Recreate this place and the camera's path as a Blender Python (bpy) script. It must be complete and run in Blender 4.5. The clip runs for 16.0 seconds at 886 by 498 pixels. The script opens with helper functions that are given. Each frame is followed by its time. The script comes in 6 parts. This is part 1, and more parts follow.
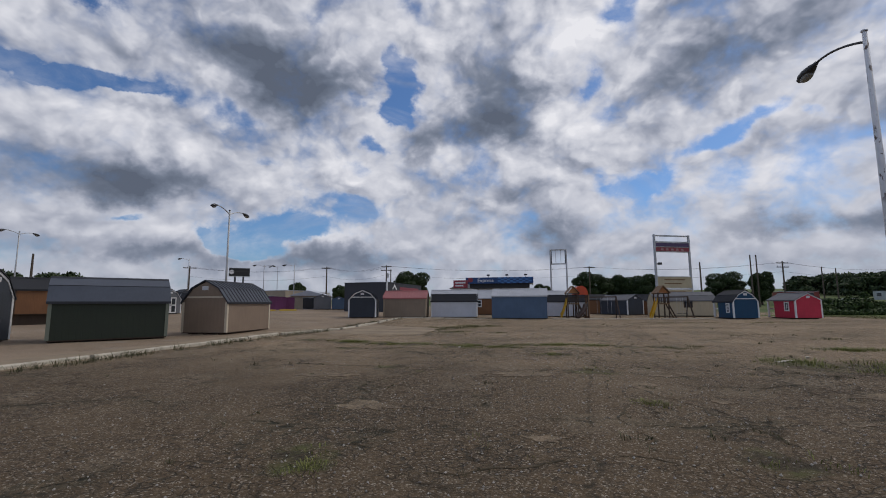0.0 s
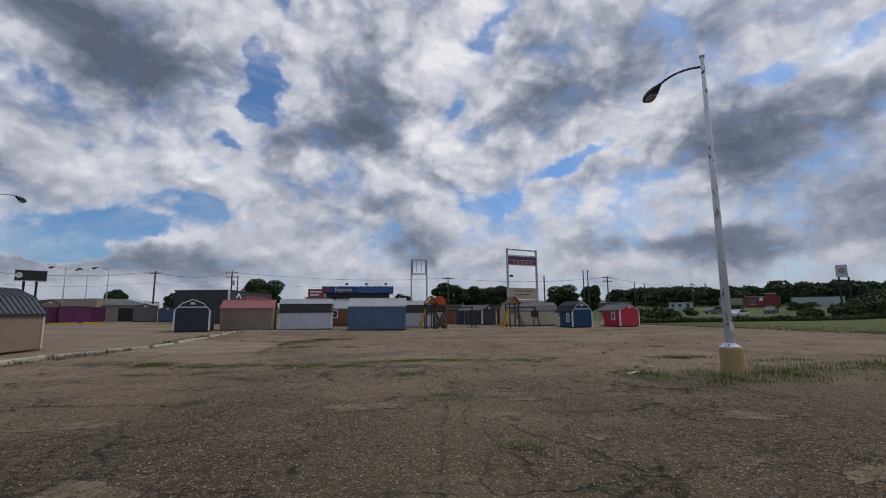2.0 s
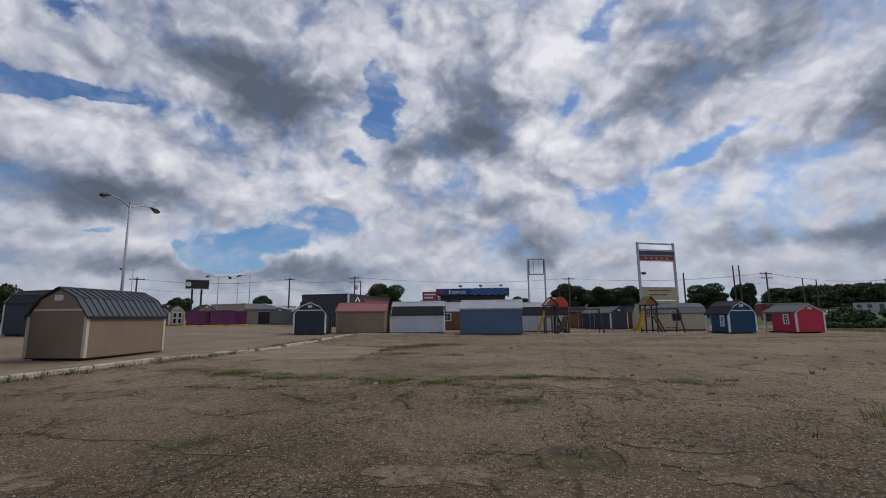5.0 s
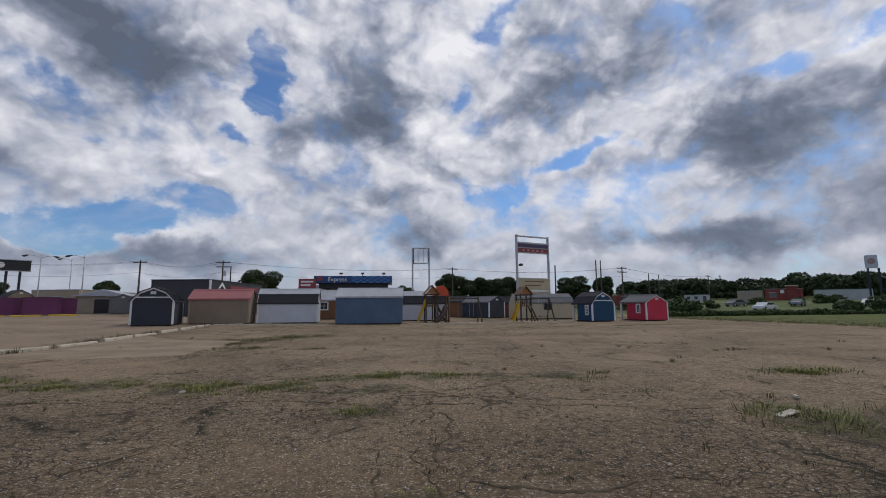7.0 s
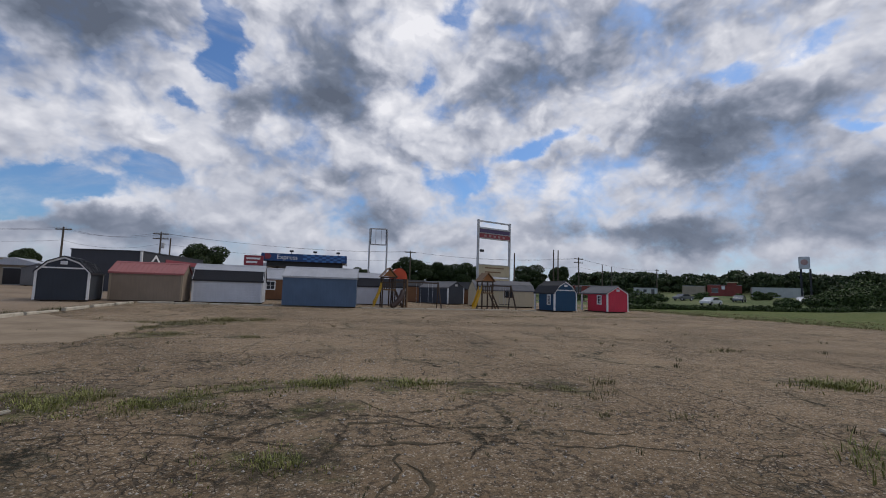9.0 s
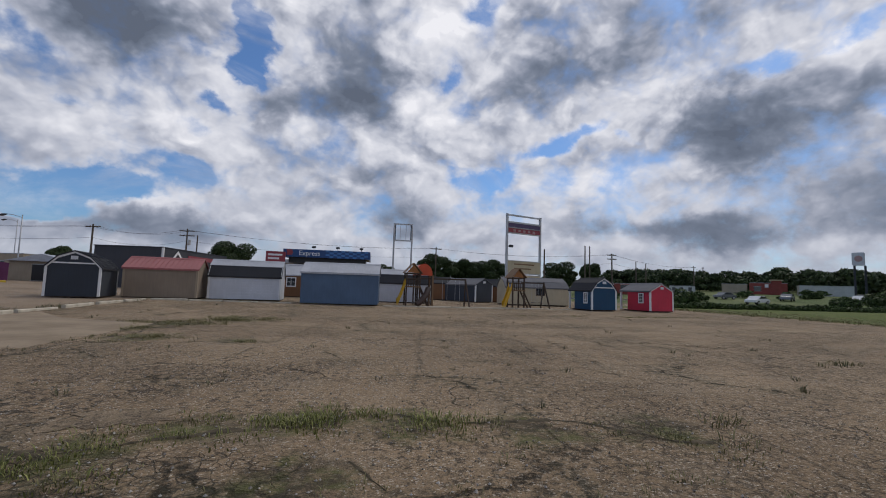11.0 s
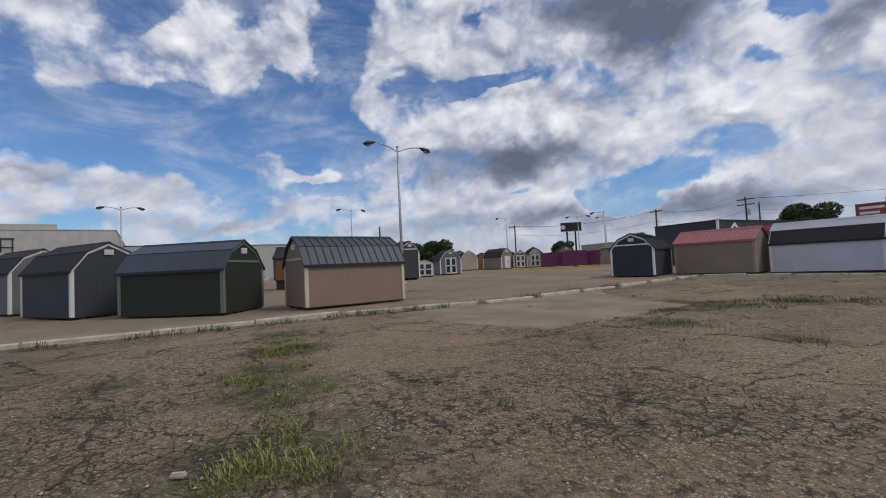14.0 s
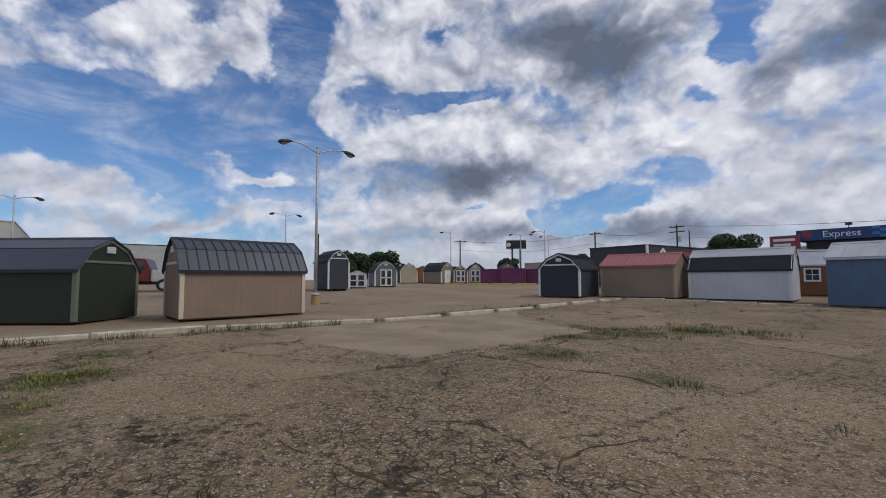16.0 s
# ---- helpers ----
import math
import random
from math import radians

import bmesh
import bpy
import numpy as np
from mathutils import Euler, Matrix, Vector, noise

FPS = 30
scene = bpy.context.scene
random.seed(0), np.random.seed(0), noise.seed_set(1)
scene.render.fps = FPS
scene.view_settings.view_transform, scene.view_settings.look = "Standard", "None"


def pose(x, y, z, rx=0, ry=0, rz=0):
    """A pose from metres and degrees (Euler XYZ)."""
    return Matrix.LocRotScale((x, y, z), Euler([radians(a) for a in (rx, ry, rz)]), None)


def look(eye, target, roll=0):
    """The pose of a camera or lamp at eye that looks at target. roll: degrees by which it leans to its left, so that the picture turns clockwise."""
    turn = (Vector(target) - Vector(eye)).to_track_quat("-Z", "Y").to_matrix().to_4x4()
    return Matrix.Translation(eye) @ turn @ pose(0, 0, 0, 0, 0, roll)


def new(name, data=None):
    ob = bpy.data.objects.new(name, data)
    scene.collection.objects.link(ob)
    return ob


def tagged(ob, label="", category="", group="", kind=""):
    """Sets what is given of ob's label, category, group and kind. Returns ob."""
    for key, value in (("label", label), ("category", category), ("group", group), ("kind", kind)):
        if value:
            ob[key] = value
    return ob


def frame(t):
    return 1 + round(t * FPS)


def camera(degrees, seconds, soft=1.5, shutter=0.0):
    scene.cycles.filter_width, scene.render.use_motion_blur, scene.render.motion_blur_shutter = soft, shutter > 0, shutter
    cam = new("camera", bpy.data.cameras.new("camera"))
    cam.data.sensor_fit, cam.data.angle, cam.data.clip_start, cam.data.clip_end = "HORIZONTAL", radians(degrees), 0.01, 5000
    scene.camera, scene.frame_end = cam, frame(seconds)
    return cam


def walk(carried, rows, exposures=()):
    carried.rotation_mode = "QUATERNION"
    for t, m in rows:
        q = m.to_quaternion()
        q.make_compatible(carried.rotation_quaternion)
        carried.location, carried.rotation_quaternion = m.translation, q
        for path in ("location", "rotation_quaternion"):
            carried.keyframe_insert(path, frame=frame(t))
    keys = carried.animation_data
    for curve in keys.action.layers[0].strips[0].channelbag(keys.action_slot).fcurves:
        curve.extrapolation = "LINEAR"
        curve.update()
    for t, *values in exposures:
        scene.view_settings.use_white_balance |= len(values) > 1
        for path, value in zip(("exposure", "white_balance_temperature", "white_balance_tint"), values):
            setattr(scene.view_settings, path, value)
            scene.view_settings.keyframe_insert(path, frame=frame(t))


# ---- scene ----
cam = camera(89.5, 16.0, 1.0)
PATH = [
    (0, (-0.447, 0.339, 1.479), (-0.806, 2.291, 1.724), -0.3),
    (0.5, (-0.411, 0.774, 1.466), (-0.463, 2.757, 1.719), 0.8),
    (1, (-0.345, 1.222, 1.502), (-0.167, 3.196, 1.769), 0.2),
    (1.5, (-0.239, 1.844, 1.495), (-0.005, 3.809, 1.785), 0.2),
    (2, (-0.173, 2.428, 1.513), (0.072, 4.393, 1.798), -0.5),
    (2.5, (-0.088, 3.026, 1.489), (0.155, 4.989, 1.789), -1.4),
    (3, (-0.069, 3.605, 1.485), (0.067, 5.578, 1.782), -1.4),
    (3.5, (0.065, 4.18, 1.443), (-0.034, 6.154, 1.747), -1.2),
    (4, (0.106, 4.759, 1.451), (-0.184, 6.715, 1.756), -0.5),
    (6.5, (0.666, 7.138, 1.481), (0.632, 9.116, 1.773), -1.1),
    (7, (0.783, 7.675, 1.428), (1.003, 9.647, 1.682), -0.4),
    (7.5, (0.761, 8.241, 1.406), (1.011, 10.215, 1.614), 1.1),
    (8, (0.826, 8.711, 1.454), (1.223, 10.663, 1.637), 0.9),
    (8.5, (0.811, 9.351, 1.477), (1.225, 11.299, 1.664), 1.6),
    (11, (1.177, 12.396, 1.417), (1.475, 14.366, 1.591), 1.8),
    (11.5, (1.24, 12.9, 1.405), (1.166, 14.893, 1.556), 1.3),
    (12, (1.132, 13.502, 1.384), (0.516, 15.4, 1.528), 1.7),
    (12.5, (1.032, 14.122, 1.365), (-0.046, 15.8, 1.503), 0.1),
    (13, (0.898, 14.694, 1.335), (-0.616, 15.994, 1.467), 0.2),
    (13.5, (0.802, 15.205, 1.322), (-0.832, 16.355, 1.424), -2.4),
    (14, (0.768, 15.742, 1.308), (-0.895, 16.85, 1.393), -2.7),
    (14.5, (0.676, 16.233, 1.288), (-1.019, 17.292, 1.38), -1.6),
    (15, (0.694, 16.768, 1.279), (-1.021, 17.79, 1.396), -0.2),
    (15.5, (0.658, 17.301, 1.275), (-1.019, 18.384, 1.4), 0.3),
    (16, (0.693, 17.803, 1.325), (-0.84, 19.079, 1.461), -0.2),
]
walk(cam, [(t, look(eye, target, roll)) for t, eye, target, roll in PATH],
     [(0.0, -0.12), (4.0, -0.16), (7.0, -0.06), (11.0, -0.02), (13.0, 0.06), (16.0, 0.06)])

# ---- world and light ----
SUN_AZ, SUN_EL = 52.0, 50.0          # degrees from +y towards +x, and above the horizon


def heading(az, el):
    a, e = radians(az), radians(el)
    return Vector((math.sin(a) * math.cos(e), math.cos(a) * math.cos(e), math.sin(e)))


class Nodes:
    """Short hand for building a node tree."""

    def __init__(self, tree):
        self.tree = tree
        tree.nodes.clear()

    def add(self, kind, ins=(), **attrs):
        n = self.tree.nodes.new(kind)
        if "operation" in attrs:
            n.operation = attrs["operation"]
        if "use_clamp" in attrs:
            n.use_clamp = attrs["use_clamp"]
        if "interpolation_type" in attrs:
            n.interpolation_type = attrs["interpolation_type"]
        if "data_type" in attrs:
            n.data_type, n.blend_type = attrs["data_type"], attrs["blend_type"]
        if "feature" in attrs:
            n.feature = attrs["feature"]
        if "sky_type" in attrs:
            n.sky_type, n.sun_disc, n.altitude = attrs["sky_type"], attrs["sun_disc"], attrs["altitude"]
            n.sun_elevation, n.sun_rotation = attrs["sun_elevation"], attrs["sun_rotation"]
        for key, v in dict(ins).items():
            if isinstance(v, bpy.types.NodeSocket):
                self.tree.links.new(v, n.inputs[key])
            else:
                n.inputs[key].default_value = v
        return n

    def math(self, op, a, b=0.0, c=0.0, clamp=False):
        return self.add("ShaderNodeMath", {0: a, 1: b, 2: c}, operation=op, use_clamp=clamp).outputs[0]

    def vec(self, op, a, b=(0, 0, 0)):
        n = self.add("ShaderNodeVectorMath", {0: a, 1: b}, operation=op)
        return n.outputs["Value"] if op == "DOT_PRODUCT" else n.outputs[0]

    def step(self, x, lo, hi, a=0.0, b=1.0):
        n = self.add("ShaderNodeMapRange", {"Value": x, "From Min": lo, "From Max": hi, "To Min": a, "To Max": b}, interpolation_type="SMOOTHSTEP")
        return n.outputs[0]

    def mix(self, f, a, b, blend="MIX"):
        n = self.add("ShaderNodeMix", data_type="RGBA", blend_type=blend)
        for i, v in ((0, f), (6, a), (7, b)):
            if isinstance(v, bpy.types.NodeSocket):
                self.tree.links.new(v, n.inputs[i])
            else:
                n.inputs[i].default_value = (*v, 1) if isinstance(v, tuple) and len(v) == 3 else v
        return n.outputs[2]

    def noise(self, vec, scale, detail=4.0, rough=0.55, dist=0.0):
        return self.add("ShaderNodeTexNoise", {"Vector": vec, "Scale": scale, "Detail": detail, "Roughness": rough, "Distortion": dist}).outputs["Fac"]


# this sky's clouds: azimuth, elevation, half length, half height, tilt in degrees, amount
GAPS_NORTH = [
    (-16.2, 27.5, 4.6, 1.9, -66, 1), (13, 33.4, 3.4, 1.7, 19, 0.6), (7.9, 26.6, 2.4, 1.1, 24, 0.5), (22.7, 17.9, 5.8, 1.6, 16, 1), (31.2, 17.7, 1.9, 0.7, -4, 0.5),
    (14, 13.6, 4.1, 1.7, 5, 0.9), (10.2, 15.1, 1.8, 0.8, -2, 0.3), (45.3, 24.2, 2.4, 1, -2, 0.6), (52.7, 25, 3.3, 1.1, 25, 0.6), (55.2, 16.4, 2.4, 0.8, 3, 0.6),
    (-22.4, 12.1, 5.1, 1.4, -14, 0.7), (-23, 16.6, 2.6, 0.9, -8, 0.4), (-20.5, 25.3, 2.8, 0.9, 26, 0.4), (15, 35.9, 3.8, 1.3, 11, 0.7), (34.7, 20.1, 1, 1.4, -12, 0.3),
]
GAPS_WEST = [
    (-46.9, 23.1, 3.2, 1.2, 15, 0.42), (-38, 22.5, 4.2, 1.3, 2, 0.25), (-32.4, 16.5, 2, 0.8, 10, 0.25), (-33.9, 8.6, 5, 2, 12, 0.62), (-46, 9.5, 1.9, 0.6, 10, 0.45),
    (-87.9, 16.1, 12.8, 3.7, 7, 1.5), (-101.8, 15.9, 6.7, 2.5, 12, 1.1), (-71.6, 17.1, 6.2, 4, 2, 1.3), (-68.6, 26.4, 3.5, 5.5, -6, 1), (-90.1, 27.6, 3.8, 1.5, 13, 0.9),
    (-82.7, 11, 2.4, 1.7, 3, 0.9), (-71.7, 9.7, 4.1, 1.1, 1, 0.8), (-53.3, 22.5, 8, 0.9, -3, 0.75), (-35.4, 7.1, 4.7, 1.2, -5, 0.9), (-28.2, 9.7, 3.8, 1.4, 6, 0.6),
]
GAPS_WEST_HIGH = [
    (-22.9, 11.3, 2.9, 1.1, 2, 0.45), (-35.9, 22.5, 2.9, 0.7, -10, 0.12), (-20.5, 19.7, 1.9, 0.7, -15, 0.35), (-100.7, 20.2, 2.9, 2, 15, 0.5), (-78.8, 27.8, 2.6, 0.7, 8, 0.3),
    (-75, 22.3, 2.7, 1.6, -19, 0.8), (-49, 22.6, 6.1, 1.1, -1, 0.6), (-73.3, 14.5, 4.8, 2.1, 12, 0.6), (-50.9, 28.9, 3, 0.9, -2, 0.5), (-16.2, 24.1, 2.2, 1.4, -18, 0.8),
]
BANKS = [
    (-82, 25.7, 9.9, 3.2, -3, 0.9), (-74.6, 20.2, 2.5, 1.2, -36, 0.45), (-96.9, 18.6, 6.4, 2.4, 12, 0.35), (-99.4, 12, 4.9, 1.8, -5, 0.9), (-90, 10.2, 5.8, 2.1, -1, 0.9),
    (-78.6, 13.2, 2.7, 1.6, 3, 0.9), (-73.4, 11.4, 3.4, 0.9, 1, 0.7), (-49.9, 14.8, 14.1, 3.8, -8, 0.5), (-58.1, 8.5, 10.8, 1.9, -2, 0.6), (-79, 6.8, 8.2, 1.2, 1, 0.7),
    (-45.3, 6.9, 8.3, 1.4, -3, 0.5), (-61.3, 27.2, 5.2, 2.4, 0, 0.5), (-97.8, 25.4, 5, 1.4, 16, 0.7), (-25.1, 6.9, 5.7, 1.6, -6, 0.5), (-99, 8, 8.4, 1.6, 5, 0.6), (-32.5, 25.5, 5.5, 3.2, 0, 0.7),
]
SHADE_NORTH = [
    (-2.9, 26.5, 6.6, 4.6, -16, 0.36), (-5, 22, 8.0, 2.4, -1, 0.40), (29.4, 28.9, 14.4, 4, 7, 0.25), (19.1, 24.6, 7, 3.4, 22, 0.2), (42.3, 17.7, 4.9, 5.1, -14, 0.42),
    (45.1, 17.5, 9, 5.2, -9, 0.22), (3.3, 9.4, 4.7, 2.7, -10, 0.3), (26.5, 7.8, 4.6, 1.3, -3, 0.24), (37.6, 7.1, 7.6, 2, -5, 0.3), (-0.4, 14.2, 3.7, 2, 1, 0.2),
    (-6.4, 14.8, 4.4, 1.6, 2, 0.14), (-8.4, 9.9, 2.6, 1.6, 2, 0.16), (6.9, 14.9, 3.6, 1.8, -1, 0.12), (52.5, 20.4, 5.2, 2.1, 4, 0.16), (54.5, 9.9, 7.7, 3.7, -7, 0.3),
    (42.7, 7.7, 10.8, 1.6, -2, 0.16),
]
SHADE_WEST = [
    (-33.4, 28, 9.4, 4.5, 0, 0.32), (-25.9, 26.3, 7.1, 3.2, 11, 0.22), (-44.8, 13.4, 6.2, 2.4, 2, 0.36), (-23.9, 6.5, 7.5, 1.7, 3, 0.30), (-43.4, 5.2, 4.9, 0.9, 6, 0.14),
    (-34.1, 4.8, 8.5, 1.4, 4, 0.20), (-50.7, 12.8, 11.4, 1.9, 0, 0.24), (-33.2, 26.9, 9.3, 2.2, -12, 0.26), (-13.6, 20.1, 3.4, 2.9, -7, 0.3), (-99.4, 11.2, 5, 1.2, 1, 0.22),
    (-96.4, 19.2, 5.6, 1.8, 12, 0.2), (-87.9, 6.6, 10.9, 1.3, 2, 0.18), (-53.9, 5.5, 14.2, 1.2, -2, 0.16), (-22.8, 4, 6.8, 1.2, -5, 0.22), (-76.9, 24, 3.7, 1.4, -23, 0.1),
]
GLOW = [
    (-12.8, 29.4, 3.7, 5.6, -3, 0.1), (7, 32.2, 8, 4.4, 13, 0.30), (7, 22.8, 4.4, 3.3, -2, 0.16), (25.6, 13, 8.8, 1.9, 8, 0.16), (38.8, 23.2, 4.4, 1.4, 1, 0.2),
    (4, 15.6, 2.9, 1.1, -1, 0.16), (-8.6, 17.2, 5.9, 2.1, 3, 0.1), (-43.9, 18.4, 5.4, 1.6, -2, 0.12), (-26.6, 18.7, 5.6, 3.2, 9, 0.08), (-25.3, 8.7, 3.7, 0.9, 5, 0.16),
    (-41.5, 7.4, 5.2, 0.9, -3, 0.12), (-83.8, 26.5, 8.5, 1.9, 9, 0.14), (-49.1, 17.8, 8.6, 2, -4, 0.12), (-59.6, 9.2, 5.8, 1.1, -1, 0.12), (-99.8, 13.3, 3.7, 1.2, 9, 0.14),
]


def build_world():
    world = bpy.data.worlds.new("sky")
    scene.world = world
    world.use_nodes = True
    n = Nodes(world.node_tree)
    way = n.add("ShaderNodeTexCoord").outputs["Generated"]
    sky = n.add("ShaderNodeTexSky", sky_type="NISHITA", sun_disc=False, sun_elevation=radians(SUN_EL), sun_rotation=radians(SUN_AZ), altitude=300.0)
    blue = n.mix(1.0, sky.outputs[0], (0.056, 0.078, 0.106), "MULTIPLY")
    s = n.add("ShaderNodeSeparateXYZ", {0: way})
    z = s.outputs[2]
    # azimuth and elevation in degrees, frayed by noise at two scales
    az = n.math("DEGREES", n.math("ARCTAN2", s.outputs[0], s.outputs[1]))
    el = n.math("DEGREES", n.math("ARCSINE", z))
    dome = n.vec("MULTIPLY", way, (1.0, 1.0, 1.3))
    half = (0.5, 0.5, 0.5)
    sway = n.vec("SUBTRACT", n.add("ShaderNodeTexNoise", {"Vector": dome, "Scale": 6.5, "Detail": 6.0, "Roughness": 0.57}).outputs["Color"], half)
    place = n.vec("ADD", n.add("ShaderNodeCombineXYZ", {0: az, 1: el}).outputs[0], n.vec("MULTIPLY", sway, (11.0, 8.0, 0.0)))

    def sum_of(rows):
        """Soft ellipses on the sky, added up one after the other."""
        total = 0.0
        for a0, e0, long, high, tilt, amount in rows:
            spot = n.add("ShaderNodeVectorMath", {0: total, 1: (1e-6, 1e-6, 1e-6), 2: place}, operation="MULTIPLY_ADD").outputs[0] if rows[0][0] != a0 else place
            at = n.add("ShaderNodeMapping", {"Vector": spot, "Location": (a0, e0, 0), "Rotation": (0, 0, radians(tilt)), "Scale": (long, high, 1)})
            at.vector_type = "TEXTURE"
            far = n.add("ShaderNodeVectorMath", {0: at.outputs[0]}, operation="LENGTH").outputs["Value"]
            total = n.math("ADD", total, n.step(far, 1.45, 0.25, 0.0, amount))
        return total

    def heaps(offset):
        """Rounded heaps: inverted cells with smaller cells on them."""
        at = n.vec("ADD", dome, offset)
        soft = n.add("ShaderNodeTexNoise", {"Vector": at, "Scale": 9.0, "Detail": 4.0, "Roughness": 0.5}).outputs["Color"]
        at = n.vec("ADD", at, n.vec("MULTIPLY", n.vec("SUBTRACT", soft, half), (0.13, 0.13, 0.13)))
        cell = n.add("ShaderNodeTexVoronoi", {"Vector": at, "Scale": 8.0, "Detail": 2.6, "Roughness": 0.50, "Lacunarity": 2.3, "Smoothness": 0.6}, feature="SMOOTH_F1", normalize=True)
        return n.math("SUBTRACT", 1.10, n.math("MULTIPLY", cell.outputs["Distance"], 1.35))

    toward = heading(20, 65) * 0.035
    puff = heaps((3.1, 7.7, 0.4))
    relief = n.math("SUBTRACT", puff, heaps((3.1 + toward.x, 7.7 + toward.y, 0.4 + toward.z)))
    fray = n.math("SUBTRACT", n.noise(n.vec("ADD", dome, (1.7, 4.2, 2.0)), 11.0, 7.0, 0.60), 0.5)
    cover = n.math("ADD", 0.70, n.math("MULTIPLY", fray, 0.80))
    cover = n.math("ADD", cover, n.math("MULTIPLY", n.math("SUBTRACT", puff, 0.5), 0.30))
    gaps = n.math("ADD", n.math("MULTIPLY", sum_of(GAPS_NORTH), 0.92), n.math("MULTIPLY", n.math("ADD", sum_of(GAPS_WEST), sum_of(GAPS_WEST_HIGH)), 1.38))
    cover = n.math("ADD", n.math("SUBTRACT", cover, n.math("MULTIPLY", gaps, 0.50)), n.math("MULTIPLY", sum_of(BANKS), 0.30))
    # the layer breaks up towards the west
    cover = n.math("SUBTRACT", cover, n.step(az, -42.0, -80.0, 0.0, 0.23))
    mask = n.step(cover, 0.12, 0.56)
    shade = n.math("ADD", sum_of(SHADE_NORTH), sum_of(SHADE_WEST))
    # far heaps lie in haze and show less relief
    depth = n.step(z, 0.03, 0.36, 0.45, 1.0)
    tone = n.math("ADD", 0.725, n.math("MULTIPLY", n.math("MULTIPLY", relief, depth), 0.34))
    tone = n.math("ADD", tone, n.math("MULTIPLY", n.math("MULTIPLY", n.math("SUBTRACT", puff, 0.5), depth), 0.24))
    tone = n.math("ADD", tone, n.math("MULTIPLY", n.math("MULTIPLY", fray, depth), 0.24))
    tone = n.math("ADD", n.math("SUBTRACT", tone, n.math("MULTIPLY", shade, 1.05)), n.math("MULTIPLY", sum_of(GLOW), 0.9))
    tone = n.math("SUBTRACT", tone, n.step(z, 0.26, 0.02, 0.0, 0.10))
    # thin edges let the light through
    tone = n.math("ADD", tone, n.step(cover, 0.60, 0.34, 0.0, 0.12))
    ramp = n.add("ShaderNodeValToRGB", {"Fac": tone})
    ramp.color_ramp.interpolation = "B_SPLINE"
    stops = ramp.color_ramp.elements
    stops[0].position, stops[0].color = 0.02, (0.115, 0.138, 0.190, 1)
    stops[1].position, stops[1].color = 0.95, (0.87, 0.87, 0.92, 1)
    for at, c in ((0.28, (0.185, 0.220, 0.295)), (0.46, (0.33, 0.358, 0.448)), (0.66, (0.545, 0.568, 0.652))):
        e = stops.new(at)
        e.color = (*c, 1)
    # a thin torn veil hangs in the openings
    veil = n.noise(n.vec("ADD", n.vec("MULTIPLY", way, (1.0, 1.0, 2.6)), (5.0, 2.0, 8.0)), 5.0, 7.0, 0.62, 0.5)
    mask = n.math("MAXIMUM", mask, n.step(veil, 0.42, 0.76, 0.0, 0.48))
    seen = n.mix(mask, blue, ramp.outputs[0])
    haze = n.step(z, 0.0, 0.10, 0.45, 0.0)
    seen = n.mix(haze, seen, (0.30, 0.35, 0.44))
    below = n.step(z, -0.03, 0.0)
    seen = n.mix(below, (0.10, 0.09, 0.08), seen)
    world.cycles.sampling_method, world.cycles.sample_map_resolution = "MANUAL", 512
    out = n.add("ShaderNodeBackground", {"Color": seen, "Strength": 1.0})
    n.add("ShaderNodeOutputWorld", {"Surface": out.outputs[0]})


build_world()
sun = new("sun", bpy.data.lights.new("sun", "SUN"))
sun.data.energy, sun.data.angle, sun.data.color = 1.10, radians(14), (1.0, 0.93, 0.81)
sun.matrix_world = look(heading(SUN_AZ, SUN_EL) * 100, (0, 0, 0))


# ---- materials ----
def material(name):
    m = bpy.data.materials.new(name)
    m.use_nodes = True
    return m, Nodes(m.node_tree)


def finish(n, colour, rough=0.7, metal=0.0, height=None, depth=0.02, spec=0.5):
    ins = {"Base Color": colour if not isinstance(colour, tuple) else (*colour, 1), "Roughness": rough, "Metallic": metal, "Specular IOR Level": spec}
    b = n.add("ShaderNodeBsdfPrincipled", ins)
    if height is not None:
        bump = n.add("ShaderNodeBump", {"Height": height, "Distance": depth, "Strength": 1.0})
        n.tree.links.new(bump.outputs[0], b.inputs["Normal"])
    n.add("ShaderNodeOutputMaterial", {"Surface": b.outputs[0]})


